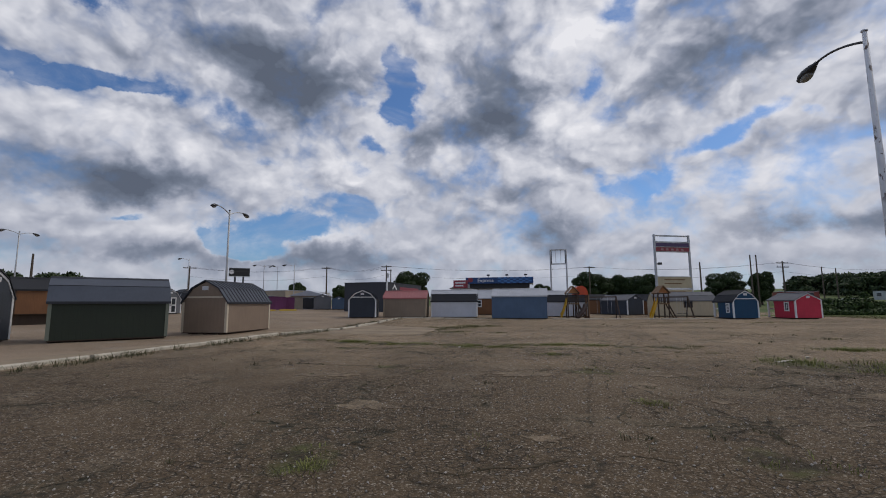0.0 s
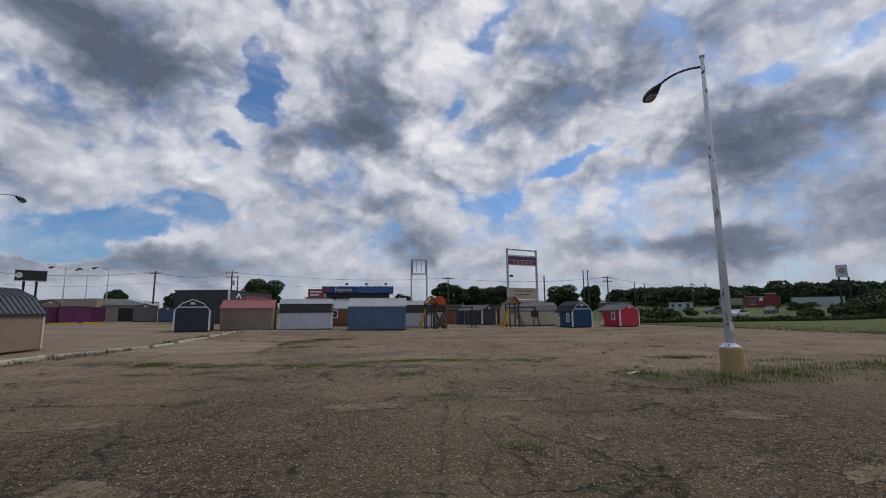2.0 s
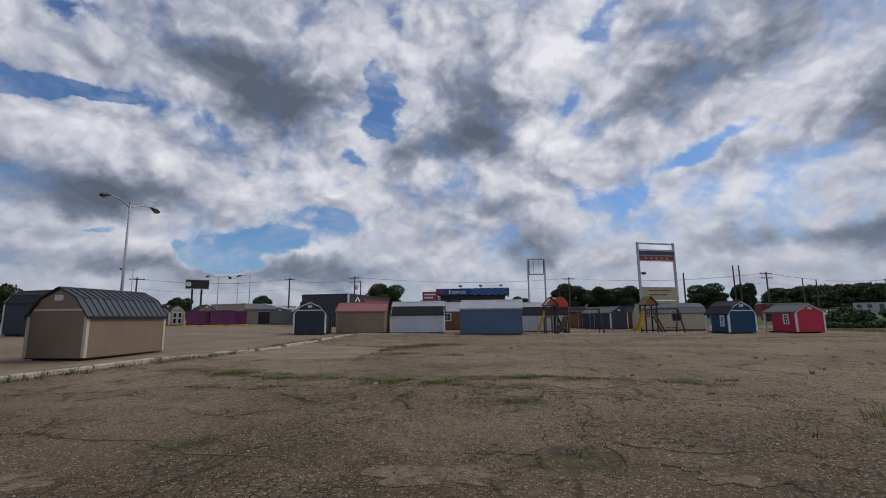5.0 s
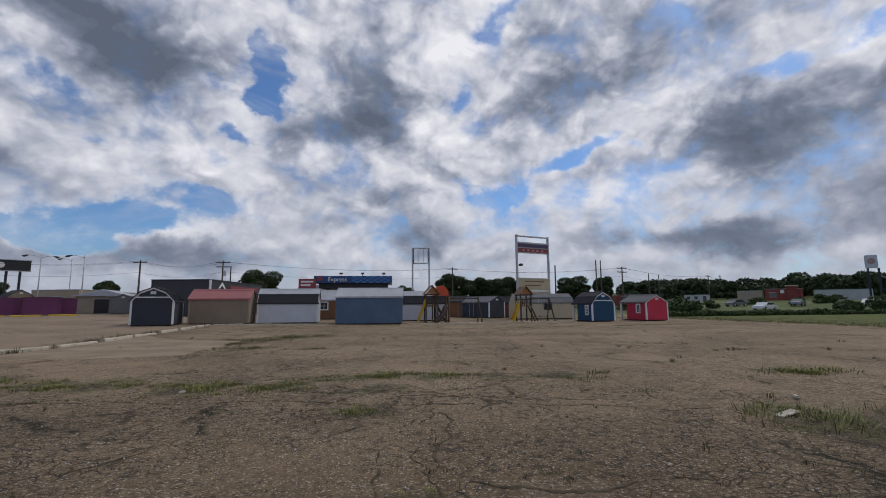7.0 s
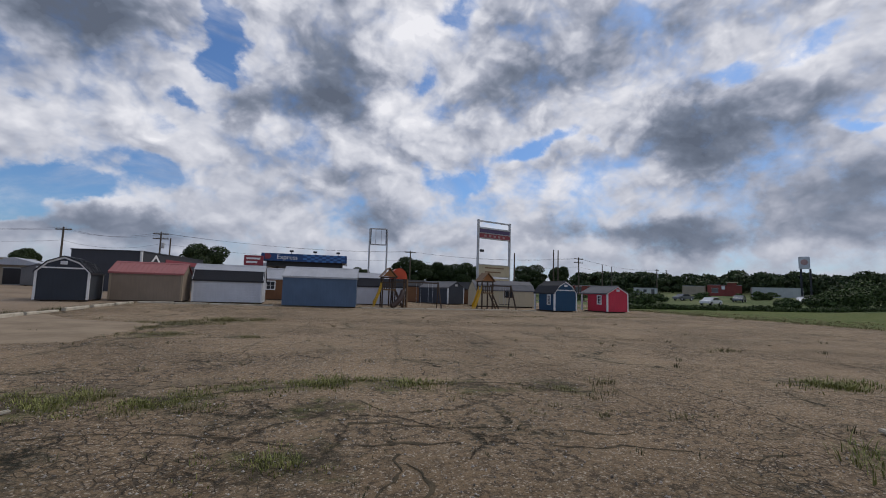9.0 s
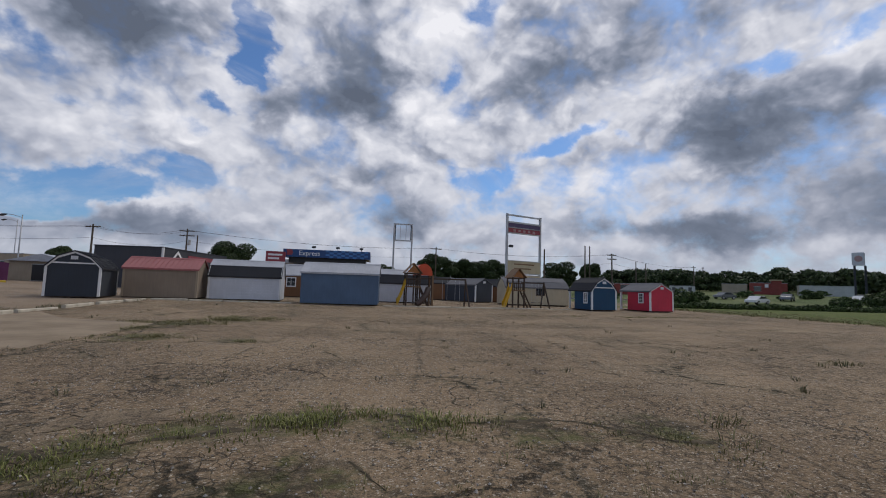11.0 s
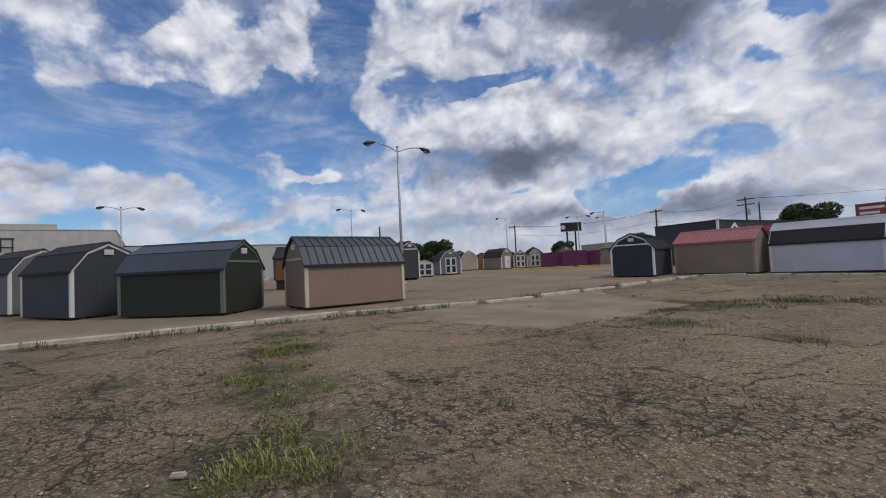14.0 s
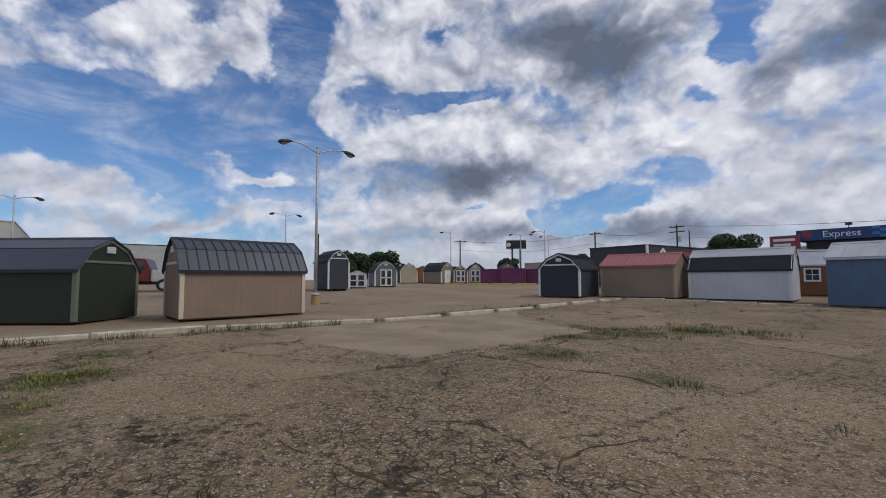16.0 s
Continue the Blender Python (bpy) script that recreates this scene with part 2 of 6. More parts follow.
def painted(name, colour, rough=0.6, metal=0.0, wear=0.25, grain=9.0, groove=None, lap=None, spec=0.4):
    """Paint or sheet with blotches and streaks; groove: vertical grooves this far apart; lap: lap boards this high."""
    m, n = material(name)
    at = n.add("ShaderNodeTexCoord").outputs["Object"]
    low = n.noise(at, 0.9, 4.0)
    tall = n.vec("MULTIPLY", at, (1.0, 1.0, 0.12))
    streak = n.noise(tall, grain, 4.0, 0.6)
    tone = n.math("ADD", n.math("MULTIPLY", low, 0.6), n.math("MULTIPLY", streak, 0.4))
    k = n.step(tone, 0.3, 0.7)
    dull = tuple(c * (1 - wear) + 0.03 * wear for c in colour)
    pale = tuple(min(1.0, c * (1 + wear * 0.5) + 0.012 * wear) for c in colour)
    col = n.mix(k, dull, pale)
    height = streak
    if groove or lap:
        s = n.add("ShaderNodeSeparateXYZ", {0: at})
        along = n.math("ADD", s.outputs[0], s.outputs[1]) if groove else s.outputs[2]
        cut = n.math("PINGPONG" if groove else "FRACT", n.math("DIVIDE", along, groove or lap), 0.5)
        line = n.step(cut, 0.0, 0.05 if groove else 0.14)
        col = n.mix(line, tuple(c * 0.92 for c in colour), col)
        height = n.math("ADD", n.math("MULTIPLY", streak, 0.15), line if groove else cut)
    finish(n, col, rough, metal, height, 0.004, spec)
    return m


# places where soil and moss have gathered: x, y, radius
SOIL = [(-7.4, 17.8, 0.8), (-5.8, 17.1, 0.8), (-4.5, 17.0, 0.9), (-2.8, 16.5, 0.9), (-1.2, 16.3, 0.6), (-0.5, 17.1, 0.5), (0.5, 17.3, 0.6), (1.6, 17.2, 0.6), (2.9, 17.0, 0.6), (4.2, 16.8, 0.6),
        (-9.5, 18.2, 0.6), (-5.2, 28.2, 1.1), (-4.4, 24.4, 0.9), (-2.0, 23.8, 0.6), (-3.8, 30.1, 1.1), (6.2, 12.5, 1.0), (8.1, 12.2, 1.3), (10.4, 12.9, 1.2), (13.0, 13.4, 1.2), (0.4, 14.2, 0.5),
        (9.4, 16.5, 0.6), (6.2, 13.4, 0.4), (-2.7, 4.5, 0.4), (1.9, 5.3, 0.4), (1.0, 10.8, 0.5), (-3.7, 11.0, 0.4), (-5.6, 26.6, 0.7), (-6.6, 15.2, 0.5), (0.6, 15.9, 0.5)]
# bare places where the binder is gone and the dark stones lie open: x, y, radius
OPEN = [(-3.8, 18.6, 0.9), (-3.3, 17.7, 0.7), (-2.7, 18.1, 0.6), (-4.0, 17.6, 0.5), (1.0, 15.1, 0.7), (2.6, 14.4, 0.8), (4.1, 15.0, 0.8), (2.3, 12.1, 0.8), (1.4, 12.8, 0.6), (3.2, 13.2, 0.6),
        (-3.2, 6.4, 0.5), (1.8, 6.1, 0.6), (-1.4, 5.9, 0.5), (-2.0, 15.6, 0.6), (-5.0, 15.8, 0.6), (3.0, 16.2, 0.5), (-7.5, 14.6, 0.6), (-4.4, 8.2, 0.5), (3.0, 8.9, 0.4), (-0.4, 8.2, 0.4)]


def asphalt():
    m, n = material("weathered asphalt")
    at = n.add("ShaderNodeTexCoord").outputs["Object"]
    s = n.add("ShaderNodeSeparateXYZ", {0: at})
    wide = n.noise(at, 0.16, 5.0, 0.6)
    patch = n.noise(n.vec("ADD", at, (31, 7, 0)), 0.55, 5.0, 0.62, 0.6)
    fine = n.noise(at, 14.0, 5.0, 0.7)
    crumbs = n.noise(at, 7.0, 9.0, 0.78)
    rough = n.step(n.noise(n.vec("ADD", at, (12, 80, 0)), 0.42, 5.0, 0.62, 0.8), 0.42, 0.62)
    col = n.mix(n.step(wide, 0.35, 0.65), (0.278, 0.194, 0.114), (0.362, 0.258, 0.156))
    col = n.mix(n.step(patch, 0.54, 0.70, 0.0, 0.65), col, (0.33, 0.25, 0.165))
    # darker brown towards low y, with a border broken up by noise
    toned = n.step(n.math("ADD", s.outputs[1], n.math("MULTIPLY", n.noise(at, 0.3, 4.0), 9.0)), 21.5, 12.0, 0.0, 0.74)
    col = n.mix(toned, col, (0.106, 0.070, 0.036))
    # the binder has crumbled away in places and left dark pits between the stones
    pits = n.math("MULTIPLY", n.step(crumbs, 0.51, 0.43), n.math("ADD", n.math("MULTIPLY", rough, 0.64), 0.19))
    col = n.mix(pits, col, (0.038, 0.031, 0.023))
    plate = n.add("ShaderNodeTexVoronoi", {"Vector": n.vec("ADD", at, n.vec("MULTIPLY", n.add("ShaderNodeTexNoise", {"Vector": at, "Scale": 1.6, "Detail": 5.0}).outputs["Color"], (0.9, 0.9, 0.0))), "Scale": 0.85})
    chosen = n.step(n.add("ShaderNodeSeparateColor", {0: plate.outputs["Color"]}).outputs[1], 0.80, 0.84)
    whole = n.math("MULTIPLY", n.math("MULTIPLY", n.step(plate.outputs["Distance"], 0.46, 0.38), chosen), n.step(crumbs, 0.38, 0.50))
    col = n.mix(n.math("MULTIPLY", whole, 0.55), col, (0.27, 0.205, 0.135))
    stones = n.add("ShaderNodeTexVoronoi", {"Vector": at, "Scale": 64.0, "Randomness": 1.0})
    tone = n.add("ShaderNodeSeparateColor", {0: stones.outputs["Color"]}).outputs[0]
    col = n.mix(n.step(tone, 0.60, 0.92, 0.0, 0.50), col, (0.36, 0.29, 0.215))
    col = n.mix(n.step(tone, 0.90, 0.96, 0.0, 0.85), col, (0.56, 0.49, 0.39))
    col = n.mix(n.step(tone, 0.32, 0.0, 0.0, 0.65), col, (0.060, 0.047, 0.034))
    col = n.mix(n.step(fine, 0.3, 0.7, 0.28, 0.0), col, (0.070, 0.058, 0.045))
    # the same darkening towards low y again, stones and all
    col = n.mix(n.math("MULTIPLY", toned, 0.32), col, (0.058, 0.039, 0.020))
    # alligator cracks where the surface is broken up
    warp = n.vec("ADD", at, n.vec("MULTIPLY", n.add("ShaderNodeTexNoise", {"Vector": at, "Scale": 3.0, "Detail": 5.0}).outputs["Color"], (0.26, 0.26, 0.0)))
    cells = n.add("ShaderNodeTexVoronoi", {"Vector": warp, "Scale": 8.5}, feature="DISTANCE_TO_EDGE").outputs["Distance"]
    broken = n.step(n.noise(n.vec("ADD", at, (5, 50, 0)), 0.24, 3.0), 0.42, 0.58)
    small = n.math("MULTIPLY", n.math("MULTIPLY", n.step(cells, 0.070, 0.015), broken), n.step(n.noise(at, 2.3, 4.0, 0.6), 0.36, 0.52))
    bigwarp = n.vec("ADD", at, n.vec("MULTIPLY", n.add("ShaderNodeTexNoise", {"Vector": at, "Scale": 0.7, "Detail": 7.0, "Roughness": 0.66}).outputs["Color"], (1.4, 1.4, 0.0)))
    slabs = n.add("ShaderNodeTexVoronoi", {"Vector": bigwarp, "Scale": 0.24}, feature="DISTANCE_TO_EDGE").outputs["Distance"]
    gap = n.noise(n.vec("ADD", at, (70, 3, 0)), 0.5, 4.0)
    large = n.math("MULTIPLY", n.math("MULTIPLY", n.step(slabs, 0.010, 0.001), n.step(gap, 0.50, 0.60)), n.step(crumbs, 0.58, 0.42))
    damp = n.math("MULTIPLY", n.math("MULTIPLY", n.step(slabs, 0.09, 0.0, 0.0, 0.55), n.step(gap, 0.46, 0.6)), n.step(crumbs, 0.62, 0.42))
    col = n.mix(n.math("MULTIPLY", small, 0.62), col, (0.040, 0.034, 0.026))
    col = n.mix(n.math("MULTIPLY", large, 0.8), col, (0.030, 0.028, 0.018))
    # cracks between plates a metre or so across, crumbled wide in places
    midwarp = n.vec("ADD", at, n.vec("MULTIPLY", n.add("ShaderNodeTexNoise", {"Vector": at, "Scale": 1.5, "Detail": 6.0, "Roughness": 0.64}).outputs["Color"], (0.9, 0.9, 0.0)))
    plates = n.add("ShaderNodeTexVoronoi", {"Vector": midwarp, "Scale": 0.75}, feature="DISTANCE_TO_EDGE").outputs["Distance"]
    worn = n.step(n.noise(n.vec("ADD", at, (17, 41, 0)), 0.33, 4.0, 0.6), 0.50, 0.66)
    crack = n.math("MULTIPLY", n.math("MULTIPLY", n.step(plates, 0.028, 0.004), worn), n.step(crumbs, 0.66, 0.42))
    crumble = n.math("MULTIPLY", n.math("MULTIPLY", n.step(plates, 0.17, 0.01), worn), n.step(crumbs, 0.56, 0.44))
    col = n.mix(n.math("MULTIPLY", crumble, 0.42), col, (0.052, 0.042, 0.028))
    col = n.mix(n.math("MULTIPLY", crack, 0.85), col, (0.026, 0.023, 0.015))
    # paving joints that run along the lot, crumbled at the edges
    sway = n.math("MULTIPLY", n.noise(at, 0.45, 6.0, 0.68), 0.9)
    lane = n.math("PINGPONG", n.math("DIVIDE", n.math("ADD", n.math("ADD", s.outputs[0], n.math("MULTIPLY", s.outputs[1], -0.12)), sway), 3.6), 0.5)
    joint = n.math("MULTIPLY", n.math("MULTIPLY", n.step(lane, 0.016, 0.002), n.step(gap, 0.40, 0.5)), n.step(crumbs, 0.64, 0.44))
    col = n.mix(n.math("MULTIPLY", joint, 0.60), col, (0.034, 0.030, 0.020))
    # soil and moss gathered in the low places
    loose = n.vec("ADD", at, n.vec("MULTIPLY", n.add("ShaderNodeTexNoise", {"Vector": at, "Scale": 1.3, "Detail": 7.0, "Roughness": 0.68}).outputs["Color"], (1.7, 1.7, 0.0)))
    soil = 0.0
    for sx, sy, sr in SOIL:
        far = n.add("ShaderNodeVectorMath", {0: n.vec("MULTIPLY", loose, (1, 1, 0)), 1: (sx + 0.85, sy + 0.85, 0)}, operation="DISTANCE").outputs["Value"]
        soil = n.math("MAXIMUM", soil, n.step(far, sr * 1.25, sr * 0.35))
    bare = 0.0
    for sx, sy, sr in OPEN:
        far = n.add("ShaderNodeVectorMath", {0: n.vec("MULTIPLY", loose, (1, 1, 0)), 1: (sx + 0.85, sy + 0.85, 0)}, operation="DISTANCE").outputs["Value"]
        bare = n.math("MAXIMUM", bare, n.step(far, sr * 1.15, sr * 0.25))
    col = n.mix(n.math("MULTIPLY", bare, n.step(crumbs, 0.52, 0.42, 0.05, 0.64)), col, (0.040, 0.034, 0.024))
    moss = n.step(n.noise(at, 2.2, 5.0, 0.65), 0.42, 0.60)
    col = n.mix(n.math("MULTIPLY", n.math("MULTIPLY", soil, 0.85), n.step(crumbs, 0.66, 0.44, 0.35, 1.0)), col, n.mix(moss, (0.046, 0.038, 0.024), (0.090, 0.100, 0.030)))
    col = n.mix(damp, col, (0.070, 0.066, 0.040))
    col = n.mix(n.math("MULTIPLY", small, 0.32), col, (0.040, 0.036, 0.028))
    col = n.mix(n.math("MULTIPLY", large, 0.6), col, (0.030, 0.030, 0.018))
    # bare sandy lot west of the kerb line
    edge = n.math("ADD", s.outputs[0], n.math("MULTIPLY", n.noise(at, 0.5, 3.0), 0.8))
    sand = n.mix(n.step(wide, 0.3, 0.7), (0.27, 0.20, 0.135), (0.35, 0.265, 0.185))
    sand = n.mix(n.step(patch, 0.5, 0.75, 0.0, 0.6), sand, (0.34, 0.31, 0.27))
    sand = n.mix(n.step(fine, 0.3, 0.75, 0.35, 0.0), sand, (0.14, 0.11, 0.085))
    col = n.mix(n.step(edge, -11.9, -12.5), col, sand)
    # turf beyond the lot
    r = n.vec("DOT_PRODUCT", at, (0.62, 0.78, 0.0))
    field = n.mix(n.step(n.noise(at, 0.08, 4.0), 0.35, 0.65), (0.075, 0.11, 0.035), (0.13, 0.15, 0.06))
    col = n.mix(n.step(n.math("ADD", r, n.math("MULTIPLY", wide, 14.0)), 82.0, 92.0), col, field)
    height = n.math("ADD", n.math("MULTIPLY", stones.outputs["Distance"], -0.35), n.math("MULTIPLY", crumbs, 1.4))
    height = n.math("SUBTRACT", height, n.math("MULTIPLY", n.math("MAXIMUM", n.math("MULTIPLY", small, 0.7), n.math("MAXIMUM", crack, large)), 1.4))
    finish(n, col, 0.92, 0.0, height, 0.020, 0.2)
    return m


def concrete(name, a, b, scale=1.2):
    m, n = material(name)
    at = n.add("ShaderNodeTexCoord").outputs["Object"]
    low = n.noise(at, scale, 6.0, 0.6)
    pits = n.noise(at, 45.0, 3.0, 0.6)
    col = n.mix(n.step(low, 0.3, 0.7), a, b)
    col = n.mix(n.step(pits, 0.42, 0.25, 0.0, 0.6), col, tuple(c * 0.45 for c in a))
    finish(n, col, 0.9, 0.0, pits, 0.006, 0.2)
    return m


def top_coat_surface():
    """Old top coat: pale dust, dark pits and stones, fine cracks."""
    m, n = material("worn asphalt top coat")
    at = n.add("ShaderNodeTexCoord").outputs["Object"]
    crumbs = n.noise(at, 7.0, 9.0, 0.78)
    col = n.mix(n.step(n.noise(at, 2.4, 6.0, 0.65), 0.35, 0.65), (0.125, 0.092, 0.058), (0.235, 0.175, 0.112))
    tone = n.add("ShaderNodeSeparateColor", {0: n.add("ShaderNodeTexVoronoi", {"Vector": at, "Scale": 70.0}).outputs["Color"]}).outputs[0]
    col = n.mix(n.step(tone, 0.70, 0.95, 0.0, 0.55), col, (0.37, 0.30, 0.22))
    col = n.mix(n.step(tone, 0.32, 0.0, 0.0, 0.6), col, (0.06, 0.047, 0.034))
    col = n.mix(n.step(crumbs, 0.50, 0.40, 0.0, 0.75), col, (0.045, 0.036, 0.025))
    finish(n, col, 0.92, 0.0, crumbs, 0.012, 0.2)
    return m


def leafy(name, dark, light):
    m, n = material(name)
    pick = n.add("ShaderNodeNewGeometry").outputs["Random Per Island"]
    at = n.add("ShaderNodeTexCoord").outputs["Object"]
    k = n.math("ADD", n.math("MULTIPLY", pick, 0.6), n.math("MULTIPLY", n.noise(at, 0.5, 3.0), 0.5))
    finish(n, n.mix(n.step(k, 0.2, 0.9), dark, light), 0.65, spec=0.25)
    return m


def flaked(name, paint, under, amount=0.5):
    """Old paint that has flaked off in spots."""
    m, n = material(name)
    at = n.add("ShaderNodeTexCoord").outputs["Object"]
    spots = n.noise(n.vec("MULTIPLY", at, (1, 1, 0.45)), 9.0, 6.0, 0.62)
    where = n.noise(n.vec("MULTIPLY", at, (1, 1, 0.8)), 0.55, 2.0)
    off = n.math("MULTIPLY", n.step(spots, 0.56, 0.60), n.step(where, 0.62 - 0.2 * amount, 0.72 - 0.2 * amount))
    dirt = n.mix(n.noise(at, 3.0), tuple(c * 0.75 for c in paint), paint)
    finish(n, n.mix(off, dirt, under), 0.55, 0.0, n.math("MULTIPLY", off, -1.0), 0.003)
    return m


M = {
    "asphalt": asphalt(),
    "slab": concrete("old concrete", (0.215, 0.165, 0.112), (0.32, 0.25, 0.175), 0.7),
    "top_coat": top_coat_surface(),
    "soil": concrete("dark damp soil", (0.036, 0.029, 0.018), (0.105, 0.082, 0.050), 7.0),
    "kerb": concrete("whitish kerb concrete", (0.38, 0.34, 0.27), (0.60, 0.55, 0.46), 2.5),
    "block": flaked("flaked yellow paint", (0.47, 0.32, 0.12), (0.36, 0.30, 0.22), 0.7),
    "pole": flaked("flaked white paint", (0.80, 0.80, 0.81), (0.11, 0.075, 0.06), 0.95),
    "pole_grey": painted("grey galvanised steel", (0.48, 0.49, 0.50), 0.5, 0.3, 0.3),
    "lamp_black": painted("weathered black lamp housing", (0.045, 0.045, 0.05), 0.4, 0.3, 0.3),
    "lens": painted("dull lamp lens", (0.30, 0.30, 0.29), 0.25, 0.0, 0.3),
    "tan": painted("tan siding", (0.255, 0.188, 0.138), 0.7, 0.0, 0.14, 9, 0.21),
    "green": painted("dark green siding", (0.020, 0.028, 0.017), 0.7, 0.0, 0.18, 9, 0.21),
    "slate": painted("slate grey siding", (0.043, 0.050, 0.064), 0.7, 0.0, 0.16, 9, 0.21),
    "midgrey": painted("mid grey siding", (0.15, 0.155, 0.165), 0.7, 0.0, 0.16, 9, 0.21),
    "navy": painted("dark navy siding", (0.028, 0.035, 0.048), 0.7, 0.0, 0.16, 9, 0.21),
    "brown": painted("rust brown siding", (0.19, 0.085, 0.035), 0.7, 0.0, 0.2, 9, 0.21),
    "taupe": painted("taupe siding", (0.25, 0.195, 0.145), 0.7, 0.0, 0.14, 9, 0.21),
    "lap_white": painted("pale grey lap siding", (0.55, 0.57, 0.62), 0.65, 0.0, 0.10, 9, None, 0.18),
    "blue": painted("steel blue siding", (0.085, 0.135, 0.215), 0.7, 0.0, 0.14, 9, 0.21),
    "royal": painted("deep blue siding", (0.004, 0.052, 0.118), 0.6, 0.0, 0.14, 9, 0.21),
    "red": painted("bright red siding", (0.52, 0.026, 0.060), 0.6, 0.0, 0.14, 9, 0.21),
    "cream": painted("cream siding", (0.50, 0.43, 0.30), 0.7, 0.0, 0.12, 9, 0.21),
    "purple": painted("purple painted panels", (0.15, 0.035, 0.115), 0.65, 0.0, 0.2, 5, 0.30),
    "orange": painted("orange wood boards", (0.33, 0.14, 0.045), 0.7, 0.0, 0.25, 9, 0.15),
    "trim": painted("white trim", (0.72, 0.72, 0.72), 0.55, 0.0, 0.10),
    "trim_cream": painted("cream trim", (0.60, 0.52, 0.40), 0.6, 0.0, 0.10),
    "trim_tan": painted("tan trim", (0.34, 0.27, 0.19), 0.6, 0.0, 0.10),
    "trim_green": painted("grey green trim", (0.16, 0.18, 0.14), 0.6, 0.0, 0.10),
    "metal_grey": painted("grey blue roof sheet", (0.066, 0.076, 0.098), 0.42, 0.35, 0.16),
    "metal_dark": painted("charcoal roof sheet", (0.030, 0.032, 0.040), 0.5, 0.3, 0.16),
    "metal_light": painted("pale grey roof sheet", (0.42, 0.43, 0.46), 0.4, 0.35, 0.18),
    "metal_red": painted("faded red roof sheet", (0.36, 0.125, 0.12), 0.42, 0.25, 0.16),
    "shingle": painted("charcoal shingles", (0.024, 0.025, 0.030), 0.9, 0.0, 0.3, 22, None, 0.14),
    "shingle_grey": painted("grey shingles", (0.14, 0.14, 0.15), 0.9, 0.0, 0.25, 22, None, 0.14),
    "glass": painted("dark window glass", (0.035, 0.04, 0.045), 0.08, 0.0, 0.1, spec=0.8),
    "wood": painted("weathered timber", (0.21, 0.125, 0.065), 0.8, 0.0, 0.35),
    "wood_dark": painted("dark stained timber", (0.065, 0.042, 0.028), 0.8, 0.0, 0.3),
    "pole_wood": painted("grey brown utility pole", (0.10, 0.078, 0.058), 0.85, 0.0, 0.35),
    "yellow": painted("yellow plastic", (0.62, 0.36, 0.02), 0.35, 0.0, 0.12),
    "canopy_red": painted("orange red vinyl canopy", (0.60, 0.085, 0.03), 0.5, 0.0, 0.15),
    "slide_brown": painted("dark brown plastic", (0.05, 0.028, 0.02), 0.4, 0.0, 0.2),
    "plaster": painted("dirty white painted block", (0.49, 0.48, 0.46), 0.85, 0.0, 0.16, 2.0),
    "plaster_grey": painted("light grey metal cladding", (0.44, 0.46, 0.45), 0.6, 0.2, 0.14, 4.0, 0.4),
    "dark_metal": painted("dark building cladding", (0.050, 0.052, 0.062), 0.6, 0.2, 0.15, 4.0, 0.5),
    "beige_wall": painted("beige block wall", (0.34, 0.29, 0.22), 0.85, 0.0, 0.15),
    "brick_red": painted("red brick wall", (0.24, 0.055, 0.045), 0.85, 0.0, 0.2, 14),
    "sign_red": painted("faded red sign face", (0.28, 0.045, 0.06), 0.5, 0.0, 0.2),
    "sign_plum": painted("dull purple sign face", (0.085, 0.055, 0.13), 0.5, 0.0, 0.2),
    "sign_blue": painted("blue canopy fascia", (0.016, 0.06, 0.19), 0.35, 0.0, 0.15),
    "sign_blue_light": painted("light blue checks", (0.05, 0.17, 0.42), 0.35, 0.0, 0.15),
    "sign_cream": painted("cream sign board", (0.46, 0.40, 0.27), 0.6, 0.0, 0.15),
    "sign_white": painted("white lettering", (0.75, 0.75, 0.76), 0.5, 0.0, 0.08),
    "pink": painted("faded pink sign paint", (0.42, 0.27, 0.27), 0.6, 0.0, 0.2),
    "black": painted("black paint", (0.022, 0.022, 0.024), 0.5, 0.0, 0.2),
    "yellow_kerb": flaked("worn yellow kerb paint", (0.58, 0.40, 0.03), (0.40, 0.36, 0.30), 0.5),
    "rubber": painted("black rubber", (0.02, 0.02, 0.02), 0.85, 0.0, 0.2),
    "car_white": painted("white car paint", (0.66, 0.67, 0.68), 0.25, 0.0, 0.06),
    "car_grey": painted("grey car paint", (0.16, 0.17, 0.18), 0.25, 0.2, 0.06),
    "truck_white": painted("pale truck paint", (0.55, 0.55, 0.52), 0.35, 0.0, 0.1),
    "truck_red": painted("dark red truck paint", (0.16, 0.025, 0.022), 0.35, 0.0, 0.1),
    "wire": painted("black cable", (0.05, 0.05, 0.055), 0.7, 0.0, 0.1),
    "bark": painted("bark", (0.085, 0.062, 0.045), 0.9, 0.0, 0.35),
    "leaf": leafy("tree leaves", (0.014, 0.026, 0.009), (0.052, 0.080, 0.024)),
    "leaf_far": leafy("woodland leaves", (0.020, 0.034, 0.014), (0.066, 0.092, 0.034)),
    "hedge": leafy("hedge leaves", (0.018, 0.034, 0.010), (0.075, 0.115, 0.030)),
    "grass": leafy("weed grass", (0.125, 0.115, 0.050), (0.28, 0.255, 0.12)),
    "grass_green": leafy("fresh green grass", (0.115, 0.125, 0.038), (0.29, 0.295, 0.095)),
    "weed": leafy("dry weeds", (0.060, 0.062, 0.032), (0.16, 0.15, 0.08)),
    "stone": leafy("loose gravel", (0.13, 0.115, 0.095), (0.48, 0.44, 0.39)),
}


